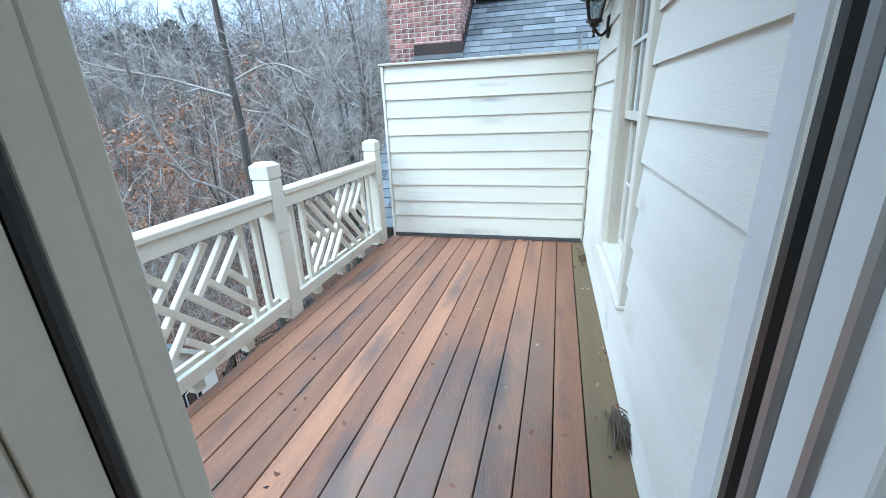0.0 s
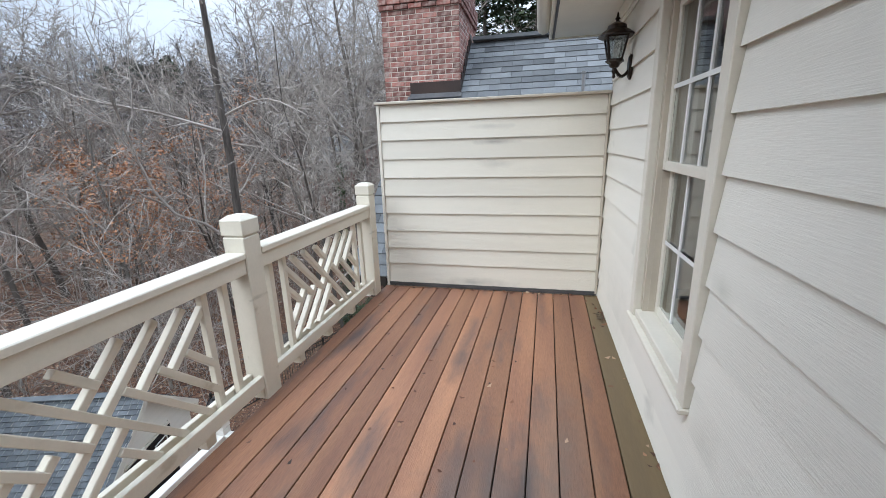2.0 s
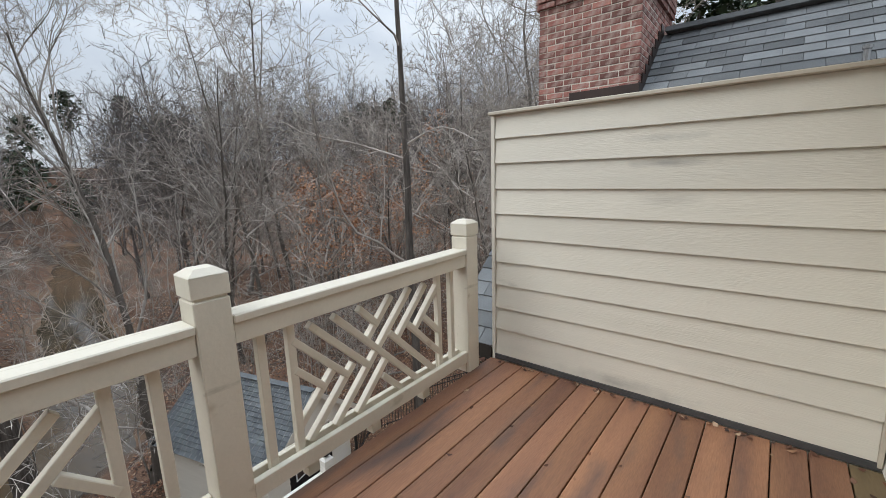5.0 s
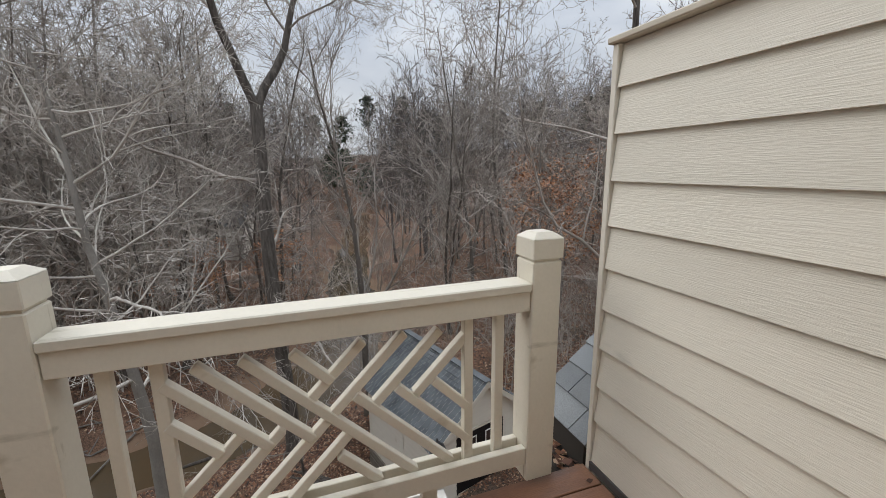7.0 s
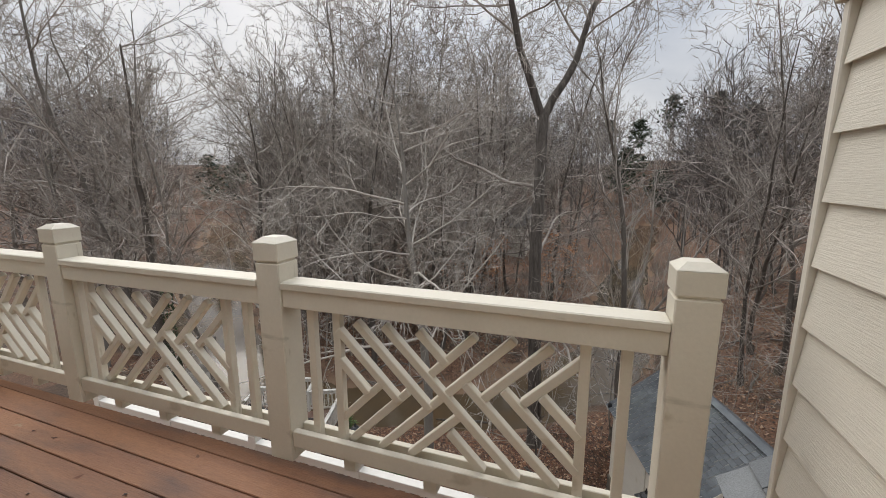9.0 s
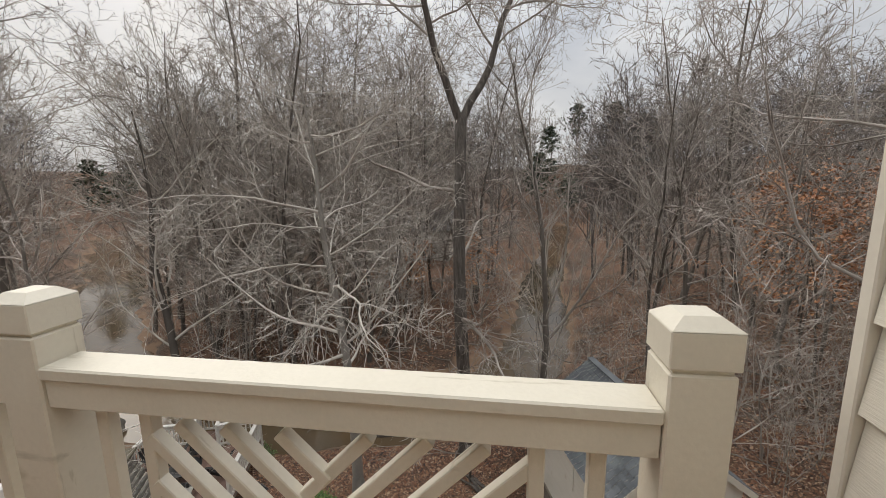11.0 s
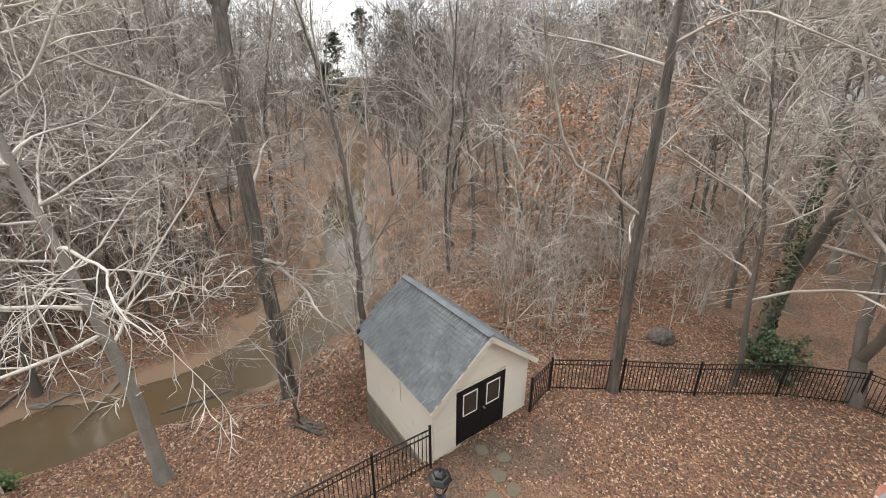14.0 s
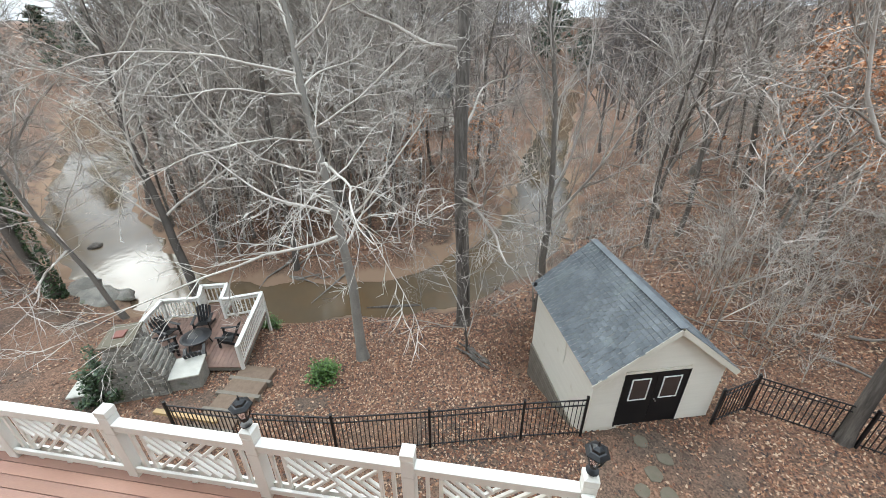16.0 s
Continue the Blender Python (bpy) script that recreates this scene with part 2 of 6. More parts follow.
M_DOORBLACK = mat("black_door_paint", (0.010, 0.010, 0.011), (0.016, 0.015, 0.015), 0.45, bump=0.05, spec=0.2)
M_BARK = mat("bark", (0.08, 0.067, 0.055), (0.15, 0.13, 0.11), 0.9, scale=1.2, fine=14, bump=0.9, stretch=(3, 3, 0.5), rand=0.2, grit=0.3, dist=0.02)
M_BARK_DARK = mat("bark_dark", (0.045, 0.037, 0.031), (0.19, 0.165, 0.14), 0.9, scale=3.0, fine=16, bump=1.0, stretch=(3, 3, 0.35), grit=0.5, dist=0.03)
M_BARK_PALE = mat("bark_pale", (0.27, 0.25, 0.22), (0.15, 0.135, 0.115), 0.85, scale=1.6, fine=18, bump=0.6, stretch=(2, 2, 0.8), grit=0.25, dist=0.015)
M_BARK_GREY = mat("bark_grey", (0.19, 0.172, 0.15), (0.10, 0.088, 0.074), 0.9, scale=1.4, fine=16, bump=0.8, stretch=(2.5, 2.5, 0.6), rand=0.25, grit=0.3, dist=0.02)
M_TWIG = mat("twig", (0.155, 0.13, 0.107), (0.68, 0.62, 0.555), 0.9, scale=0.9, bump=0, rand=0.2, grit=0.2)
M_TWIG_PALE = mat("twig_pale", (0.56, 0.52, 0.46), (0.30, 0.265, 0.23), 0.85, scale=1.5, bump=0, grit=0.2)
M_TWIG_FAR = mat("twig_far", (0.07, 0.06, 0.055), (0.23, 0.20, 0.185), 0.9, scale=0.08, bump=0, grit=0.2)
M_STONE = tint(mat("field_stone", (0.17, 0.16, 0.14), (0.28, 0.255, 0.215), 0.9, scale=2.5, fine=20, bump=0.8, rand=0.25, grit=0.25, dist=0.02), (0.10, 0.115, 0.055), 2, 0.6, 0.75)
M_SLAB = mat("pale_stone_slab", (0.50, 0.48, 0.42), (0.40, 0.38, 0.33), 0.8, scale=4, bump=0.2)
M_FLAG = mat("flagstone", (0.145, 0.118, 0.085), (0.105, 0.098, 0.062), 0.85, scale=5, bump=0.4)
M_DEBRIS = mat("dry_straw", (0.065, 0.045, 0.03), (0.12, 0.09, 0.06), 0.9, scale=9, bump=0)


# ---- mesh helpers ----
def part(name, bm, material, parent=None, label=""):
    me = bpy.data.meshes.new(name)
    bm.to_mesh(me)
    bm.free()
    return part_of(name, me, material, parent, label)


def part_of(name, me, material, parent=None, label=""):
    if material and not me.materials:
        me.materials.append(material)
    ob = new(name, me)
    if parent:
        ob.parent = parent
    if label:
        ob["label"] = label
    return ob


def thing(name, label, category, m=None, group="", kind=""):
    ob = new(name)
    ob.empty_display_size = 0.1
    if m:
        ob.matrix_world = m
    return tagged(ob, label, category, group, kind)


def box(bm, x0, x1, y0, y1, z0, z1, m=None, bev=0.0):
    vs = bmesh.ops.create_cube(bm, size=1)["verts"]
    t = Matrix.Translation(((x0 + x1) / 2, (y0 + y1) / 2, (z0 + z1) / 2)) @ Matrix.Diagonal((x1 - x0, y1 - y0, z1 - z0, 1))
    bmesh.ops.transform(bm, matrix=(m @ t) if m else t, verts=vs)
    if bev:
        es = {e for v in vs for e in v.link_edges}
        bmesh.ops.bevel(bm, geom=list(es), offset=bev, segments=1, affect="EDGES")
    return bm


def boxed(*a, **k):
    return box(bmesh.new(), *a, **k)


def bar(bm, p, q, w, h, up=(0, 0, 1)):
    """A square bar from p to q: w across, h along up."""
    p, q = Vector(p), Vector(q)
    d = (q - p)
    s = d.cross(Vector(up)).normalized()
    u = s.cross(d).normalized()
    r = Matrix((s, d.normalized(), u)).transposed().to_4x4()
    vs = bmesh.ops.create_cube(bm, size=1)["verts"]
    bmesh.ops.transform(bm, matrix=Matrix.Translation((p + q) / 2) @ r @ Matrix.Diagonal((w, d.length, h, 1)), verts=vs)
    return bm


def lathe(bm, prof, sides=12, m=None):
    """A turned shape from (radius, z) pairs."""
    rings = []
    for r, z in prof:
        rings.append([bm.verts.new((r * math.cos(2 * math.pi * k / sides), r * math.sin(2 * math.pi * k / sides), z)) for k in range(sides)])
    for a, b in zip(rings, rings[1:]):
        for k in range(sides):
            bm.faces.new((a[k], a[(k + 1) % sides], b[(k + 1) % sides], b[k]))
    bm.faces.new(rings[0][::-1])
    bm.faces.new(rings[-1])
    if m:
        bmesh.ops.transform(bm, matrix=m, verts=[v for r in rings for v in r])
    return bm


def mesh_np(name, verts, faces):
    me = bpy.data.meshes.new(name)
    me.from_pydata([tuple(v) for v in verts], [], [tuple(f) for f in faces])
    me.update()
    return me


def mesh_fast(name, verts, faces):
    """Many faces of one corner count, from arrays."""
    verts, faces = np.asarray(verts, dtype=np.float32), np.asarray(faces, dtype=np.int32)
    me = bpy.data.meshes.new(name)
    k = faces.shape[1]
    me.vertices.add(len(verts))
    me.vertices.foreach_set("co", verts.ravel())
    me.loops.add(faces.size)
    me.loops.foreach_set("vertex_index", faces.ravel())
    me.polygons.add(len(faces))
    me.polygons.foreach_set("loop_start", np.arange(0, faces.size, k, dtype=np.int32))
    me.polygons.foreach_set("loop_total", np.full(len(faces), k, dtype=np.int32))
    me.update(calc_edges=True)
    me.validate()
    return me


def lap(bm, axis, a, b, face, z0, z1, out, thick=0.024):
    """A siding board along axis ('x' or 'y') from a to b, its back on the plane face, its foot proud towards out (+1 or -1)."""
    prof = [(0.0, z0 + 0.014), (0.007 * out, z0 + 0.014), ((thick - 0.004) * out, z0), (thick * out, z0 + 0.001), (0.006 * out, z1 + 0.013), (0.0, z1 + 0.013)]
    ends = []
    for t in (a, b):
        ends.append([bm.verts.new((t, face + o, z) if axis == "x" else (face + o, t, z)) for o, z in prof])
    for k in range(6):
        bm.faces.new((ends[0][k], ends[0][(k + 1) % 6], ends[1][(k + 1) % 6], ends[1][k]))
    bm.faces.new(ends[0][::-1])
    bm.faces.new(ends[1])
    bmesh.ops.recalc_face_normals(bm, faces=bm.faces)
    return bm


# ---- terrain ----
CREEK = [(-110, 14, 2.4), (-75, 8, 2.3), (-48, 3.6, 2.2), (-36, 2.5, 2.2), (-28.5, 1.2, 2.3), (-23.5, -1.0, 2.4), (-20.0, -4.0, 1.9), (-18.4, -8.5, 1.7),
         (-17.7, -13.0, 1.7), (-17.8, -17.5, 1.8), (-20.4, -23.5, 2.4), (-25.5, -31, 2.8), (-33, -39, 3.2), (-50, -55, 4.0), (-80, -90, 5.0)]
WATER = -10.8


def creek_gap(x, y):
    """Distance from the creek's bank: negative in the water."""
    best = np.full(np.shape(x), 1e9)
    for (ax, ay, aw), (bx, by, bw) in zip(CREEK, CREEK[1:]):
        dx, dy = bx - ax, by - ay
        t = np.clip(((x - ax) * dx + (y - ay) * dy) / (dx * dx + dy * dy), 0, 1)
        d = np.hypot(x - ax - t * dx, y - ay - t * dy) - (aw + t * (bw - aw))
        best = np.minimum(best, d)
    return best


def near_side(x, y):
    """1 on the house's side of the creek, 0 on the far side."""
    lim = np.interp(y, [-90, -55, -39, -31, -23.5, -17.5, -13, -8.5, -4, -1, 1.2], [-80, -50, -33, -25.5, -20.4, -17.8, -17.7, -18.4, -20, -23.5, -28.5])
    return np.where(y > 1.2, np.where(x > -28, 1.0, (y > np.interp(x, [-110, -75, -48, -36, -28], [14, 8, 3.6, 2.5, 1.2])) * 1.0), (x > lim) * 1.0)


def bumps(x, y):
    return 0.10 * np.sin(x * 0.9 + 1.3 * np.sin(y * 0.5)) * np.cos(y * 0.8) + 0.05 * np.sin(2.3 * x + 1.1) * np.sin(1.9 * y)


def ground_z(x, y):
    x, y = np.asarray(x, dtype=float), np.asarray(y, dtype=float)
    g = creek_gap(x, y) + 0.35 * np.sin(1.1 * x + 0.7 * y) * np.cos(0.6 * x - 1.3 * y)
    gp = np.maximum(g, 0)
    near = -10.55 + 2.25 * (1 - np.exp(-gp / 4.2)) + 0.015 * np.clip(x + 11, 0, 12)
    near = near + 0.22 * np.clip(y - 5, 0, 6) / 6
    wood = -10.5 + 0.75 * (1 - np.exp(-gp / 1.6)) + 0.025 * gp
    right = -8.2 + 0.03 * np.clip(y - 8, 0, 60)
    blend = np.clip((y - 4) / 10, 0, 1) * np.clip((g - 4) / 10, 0, 1)
    z = np.where(near_side(x, y) > 0.5, near * (1 - blend) + right * blend, wood)
    r = np.hypot(x, y)
    z = z + 13.5 * np.clip((r - 50) / 80, 0, 1) ** 1.2
    yard = np.clip((x + 11.0) / 2, 0, 1)
    z = z + bumps(x, y) * (1 - 0.7 * yard) * np.clip(gp / 2, 0, 1)
    # the bank falls away along the shed's creek side
    along, back = (x + 10.40) * -0.27615 + (y - 1.85) * 0.96111, (x + 10.40) * -0.96111 - (y - 1.85) * 0.27615
    w = np.clip((along + 2.2) / 1.7, 0, 1) * np.clip((1.4 - along) / 0.6, 0, 1) * np.clip(back / 0.5, 0, 1) * np.clip((6.0 - back) / 1.5, 0, 1)
    z = z + w * (np.minimum(z, -8.85 - 0.42 * np.clip(back, 0, 4.2)) - z)
    bed = WATER - 0.06 + np.maximum(g, -1.2) * 0.45
    cut = 0.45 + 2.2 * np.clip(np.sin(0.55 * x + 0.35 * y) + 0.6 * np.sin(1.3 * y - 0.4 * x) + 0.2, 0, 1)
    return np.where(g < 0, bed, np.minimum(z, WATER - 0.06 + cut * g + 0.05))


def make_ground():
    def axis(lo, hi, flo, fhi, step):
        a = list(np.arange(flo, fhi, step))
        s, v = step, fhi
        while v < hi:
            a.append(v)
            s *= 1.14
            v += s
        a.append(hi)
        s, v = step, flo
        while v > lo:
            s *= 1.14
            v -= s
            a.insert(0, max(v, lo))
        return np.array(a)
    xs, ys = axis(-900, 700, -34, -3, 0.28), axis(-900, 900, -24, 18, 0.3)
    X, Y = np.meshgrid(xs, ys, indexing="ij")
    V = np.stack([X, Y, ground_z(X, Y)], -1).reshape(-1, 3)
    n, k = len(xs), len(ys)
    i = (np.arange(n - 1)[:, None] * k + np.arange(k - 1)[None]).ravel()
    F = np.stack([i, i + k, i + k + 1, i + 1], -1)
    me = mesh_fast("ground", V, F)
    me.polygons.foreach_set("use_smooth", np.ones(len(F), dtype=bool))
    return me


def ground_material():
    m = tint(mat("leaf_litter_ground", (0.17, 0.096, 0.060), (0.12, 0.073, 0.048), 0.95, scale=0.7, fine=9, bump=0.9, grit=0.4, dist=0.03), (0.095, 0.066, 0.047), 0.35, 0.48, 0.62)
    n, l = m.node_tree.nodes, m.node_tree.links
    b = n["Principled BSDF"]
    old = b.inputs["Base Color"].links[0].from_socket
    tc, vo = n.new("ShaderNodeTexCoord"), n.new("ShaderNodeTexVoronoi")
    vo.inputs["Scale"].default_value = 26
    l.new(tc.outputs["Object"], vo.inputs["Vector"])
    hs = n.new("ShaderNodeHueSaturation")
    sep = n.new("ShaderNodeSeparateColor")
    l.new(vo.outputs["Color"], sep.inputs["Color"])
    mr = n.new("ShaderNodeMapRange")
    mr.inputs["To Min"].default_value, mr.inputs["To Max"].default_value = 0.55, 1.55
    l.new(sep.outputs["Red"], mr.inputs["Value"])
    l.new(mr.outputs["Result"], hs.inputs["Value"])
    l.new(old, hs.inputs["Color"])
    # sand close to the water's level
    gm, sx, mz = n.new("ShaderNodeNewGeometry"), n.new("ShaderNodeSeparateXYZ"), n.new("ShaderNodeMapRange")
    l.new(gm.outputs["Position"], sx.inputs["Vector"])
    mz.inputs["From Min"].default_value, mz.inputs["From Max"].default_value = -10.25, -10.55
    nz, ad = n.new("ShaderNodeTexNoise"), n.new("ShaderNodeMath")
    nz.inputs["Scale"].default_value, nz.inputs["Detail"].default_value = 0.55, 7
    l.new(tc.outputs["Object"], nz.inputs["Vector"])
    ad.operation = "MULTIPLY_ADD"
    l.new(nz.outputs["Fac"], ad.inputs[0])
    ad.inputs[1].default_value = 2.4
    sb = n.new("ShaderNodeMath")
    sb.operation = "SUBTRACT"
    l.new(sx.outputs["Z"], sb.inputs[0])
    sb.inputs[1].default_value = 1.2
    l.new(sb.outputs[0], ad.inputs[2])
    l.new(ad.outputs[0], mz.inputs["Value"])
    mx = n.new("ShaderNodeMix")
    mx.data_type = "RGBA"
    mx.inputs[7].default_value = (0.225, 0.145, 0.092, 1)
    l.new(mz.outputs["Result"], mx.inputs[0])
    l.new(hs.outputs["Color"], mx.inputs[6])
    l.new(mx.outputs[2], b.inputs["Base Color"])
    return m


ground = tagged(part_of("ground", make_ground(), ground_material()), "leaf-covered wooded ground sloping down to a creek", "ground", kind="structure")


def make_water():
    vs, fs = [], []
    for k, (x, y, w) in enumerate(CREEK):
        a = CREEK[max(k - 1, 0)]
        b = CREEK[min(k + 1, len(CREEK) - 1)]
        d = Vector((b[0] - a[0], b[1] - a[1])).normalized()
        s = Vector((-d.y, d.x)) * (w + 1.6)
        vs += [(x - s.x, y - s.y, WATER), (x + s.x, y + s.y, WATER)]
        if k:
            fs.append((2 * k - 2, 2 * k, 2 * k + 1, 2 * k - 1))
    return mesh_np("water", vs, fs)


M_WATER = tint(mat("muddy_water", (0.12, 0.082, 0.046), (0.075, 0.063, 0.045), 0.06, scale=0.25, fine=2.2, bump=0.25, grit=0.05, spec=0.32, dist=0.02), (0.12, 0.075, 0.038), 0.3, 0.55, 0.75)
tagged(part_of("water", make_water(), M_WATER), "muddy shallow creek with slow greenish brown water", "creek", kind="structure")

# ---- the house ----
ROOF_Z0, ROOF_K, RIDGE_Y = 0.13, 0.86, 3.32


def wall_structure(name, bm, material, label):
    return tagged(part(name, bm, material), label, "wall", kind="structure")


# end wall of the deck
bm = boxed(-2.04, 0.0, 0.0, 0.10, -0.30, 1.765)
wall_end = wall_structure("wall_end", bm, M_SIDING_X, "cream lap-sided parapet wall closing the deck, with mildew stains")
laps_end = [0.04, 0.24, 0.404, 0.578, 0.751, 0.924, 1.097, 1.271, 1.446, 1.612, 1.765]
for z0, z1 in zip(laps_end, laps_end[1:]):
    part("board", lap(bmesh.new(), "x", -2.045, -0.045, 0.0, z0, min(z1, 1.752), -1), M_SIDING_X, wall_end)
part("corner_trim", boxed(-2.075, -2.047, -0.03, 0.12, -0.02, 1.765, bev=0.003), M_TRIM, wall_end, "narrow cream corner trim")
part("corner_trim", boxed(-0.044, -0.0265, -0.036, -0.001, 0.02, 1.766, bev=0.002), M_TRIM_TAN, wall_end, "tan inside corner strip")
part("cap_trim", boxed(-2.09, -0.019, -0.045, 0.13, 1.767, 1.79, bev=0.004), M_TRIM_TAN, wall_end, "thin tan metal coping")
part("flashing", boxed(-2.05, -0.03, -0.03, -0.001, 0.003, 0.038), M_FLASHGREY, wall_end, "dull grey metal base flashing")

# long house wall with the window
WY0, WY1, WZ0, WZ1 = -2.23, -1.46, 0.47, 2.06
bm = bmesh.new()
box(bm, 0.0, 0.16, WY1, 0.10, -9.5, 2.45)
box(bm, 0.0, 0.16, -3.74, WY0, -9.5, 2.45)
box(bm, 0.0, 0.16, -14.0, -3.745, -9.5, -0.25)
box(bm, 0.0, 0.16, WY0, WY1, -9.5, WZ0)
box(bm, 0.0, 0.16, WY0, WY1, WZ1, 2.45)
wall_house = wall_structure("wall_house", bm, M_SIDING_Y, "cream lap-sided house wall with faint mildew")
z = 0.001
while z < 2.30:
    z1 = min(z + 0.185, 2.33)
    zb = max(z, 0.004)
    if z1 > WZ0 - 0.02 and zb < WZ1 + 0.06:
        spans = [(-3.735, WY0 - 0.075), (WY1 + 0.075, -0.001)]
    else:
        spans = [(-3.735, -0.001)]
    for a, b in spans:
        part("board", lap(bmesh.new(), "y", a, b, 0.0, zb, z1, -1), M_SIDING_Y, wall_house)
    z = z1
part("frieze_trim", boxed(-0.03, -0.002, -3.73, 0.6, 2.26, 2.345, bev=0.003), M_TRIM, wall_house)

# eave with soffit, fascia and gutter
eave = thing("eave", "cream boxed eave with soffit and gutter above the deck", "eave", kind="structure")
part("soffit", boxed(-0.50, 0.0, -3.7, 0.62, 2.347, 2.37), M_TRIM, eave)
part("fascia", boxed(-0.525, -0.501, -3.7, 0.62, 2.33, 2.50, bev=0.003), M_TRIM, eave)
part("soffit_groove", boxed(-0.495, -0.475, -3.7, 0.62, 2.338, 2.346), M_FLASH, eave, "dark vent strip in the soffit")
bm = bmesh.new()
lathe(bm, [(0.062, -3.7), (0.062, 0.64)], 14, Matrix.Translation((-0.575, 0, 2.45)) @ Matrix.Rotation(radians(-90), 4, "X"))
part("gutter", bm, M_TRIM, eave)
part("end_board", boxed(-0.52, 0.0, 0.621, 0.645, 2.335, 2.72), M_TRIM, eave)
roof_main = thing("roof_main", "grey shingled main roof of the house", "roof", kind="structure")
bm = bmesh.new()
bar(bm, (-0.62, -1.55, 2.52), (4.2, -1.55, 5.4), 4.4, 0.08)
part("deck_sheet", bm, M_SHINGLE, roof_main)

# lower wing: shingled roof rising from the deck's end
roof_wing = thing("roof_wing", "weathered grey asphalt shingle roof beyond the parapet wall", "roof", kind="structure")
ROOF_X0, ROOF_X1 = -2.485, 3.2
bm = bmesh.new()
vs = [bm.verts.new(p) for p in ((ROOF_X0, 0.0, ROOF_Z0), (ROOF_X1, 0.0, ROOF_Z0), (ROOF_X1, RIDGE_Y, ROOF_Z0 + ROOF_K * RIDGE_Y), (ROOF_X0, RIDGE_Y, ROOF_Z0 + ROOF_K * RIDGE_Y),
                                (ROOF_X0, 6.8, ROOF_Z0 + ROOF_K * (2 * RIDGE_Y - 6.8)), (ROOF_X1, 6.8, ROOF_Z0 + ROOF_K * (2 * RIDGE_Y - 6.8)))]
bm.faces.new((vs[0], vs[1], vs[2], vs[3]))
bm.faces.new((vs[3], vs[2], vs[5], vs[4]))
res = bmesh.ops.extrude_face_region(bm, geom=bm.faces[:])
bmesh.ops.translate(bm, vec=(0, 0, -0.09), verts=[v for v in res["geom"] if isinstance(v, bmesh.types.BMVert)])
bmesh.ops.translate(bm, vec=(0, 0, -0.035), verts=bm.verts[:])
bmesh.ops.recalc_face_normals(bm, faces=bm.faces)
part("roof_sheet", bm, M_SHINGLE, roof_wing)
bm = bmesh.new()
bar(bm, (-1.66, RIDGE_Y, ROOF_Z0 + ROOF_K * RIDGE_Y + 0.0), (2.2, RIDGE_Y, ROOF_Z0 + ROOF_K * RIDGE_Y + 0.0), 0.24, 0.05)
part("ridge_cap", bm, M_SHINGLE, roof_wing)
part("fascia", boxed(-2.40, -2.09, -0.03, -0.005, -0.14, 0.09), M_DARKGAP, roof_wing)
wing = wall_structure("wall_wing", boxed(-2.3, -0.001, 0.12, 6.5, -9.5, -0.06), M_SIDING_Y, "cream side wall of the lower wing")
bm = bmesh.new()
pts = [(0.1, -0.06), (6.5, -0.06), (RIDGE_Y, ROOF_Z0 + ROOF_K * RIDGE_Y - 0.2)]
a = [bm.verts.new((-2.3, y, z)) for y, z in pts]
b = [bm.verts.new((-2.2, y, z)) for y, z in pts]
bm.faces.new(a)
bm.faces.new(b[::-1])
for i in range(3):
    bm.faces.new((a[i], a[(i + 1) % 3], b[(i + 1) % 3], b[i]))
bmesh.ops.recalc_face_normals(bm, faces=bm.faces)
part("gable", bm, M_SIDING_Y, wing)

# ---- upper deck ----
deck = thing("floor_deck", "weathered brown composite deck boards with dark gaps", "deck floor", kind="structure")
PITCH = 0.1402
for i in range(15):
    x1 = 0.003 - PITCH * i
    x0 = x1 - PITCH + 0.006
    if i == 14:
        x0 = -2.3
    y0 = -3.74 if x1 > -1.2 else -7.0
    bm = boxed(x0, x1 + (0.06 if i == 0 else 0), y0, -0.033, -0.028, 0.0, bev=0.003)
    for v in bm.verts:
        # the boards run a little askew to the wall
        v.co.x = max(min(v.co.x + 0.0188 * v.co.y, -0.0015), -2.085)
    part("board", bm, M_DECK_OLIVE if i == 0 else M_DECK, deck, "olive stained board beside the wall" if i == 0 else "")
# solid near-black sheet: the shade in the board gaps as colour
part("joist_bed", boxed(-2.05, -0.01, -7.0, -0.05, -0.24, -0.032), M_DARKGAP, deck)
part("rim_board", boxed(-2.075, -2.052, -7.0, -0.02, -0.26, -0.03), M_TRIM, deck)

# Chippendale panel: slope, sum or difference, and the two ends along the panel from its middle
BARS = ((-1, -0.27, -0.51, -0.22), (-1, -0.135, -0.42, -0.08), (-1, 0.0, -0.285, 0.29), (-1, 0.15, -0.13, -0.005), (-1, 0.155, 0.07, 0.44), (-1, 0.31, 0.225, 0.51),
        (-1, 0.455, 0.37, 0.51), (-1, -0.41, -0.51, -0.37), (-1, -0.14, 0.005, 0.15),
        (1, -0.32, -0.51, -0.295), (1, -0.18, -0.465, -0.18), (1, -0.03, -0.315, 0.262), (1, 0.115, -0.175, 0.05), (1, -0.175, -0.08, 0.11), (1, 0.115, 0.145, 0.40), (1, 0.262, 0.30, 0.51))


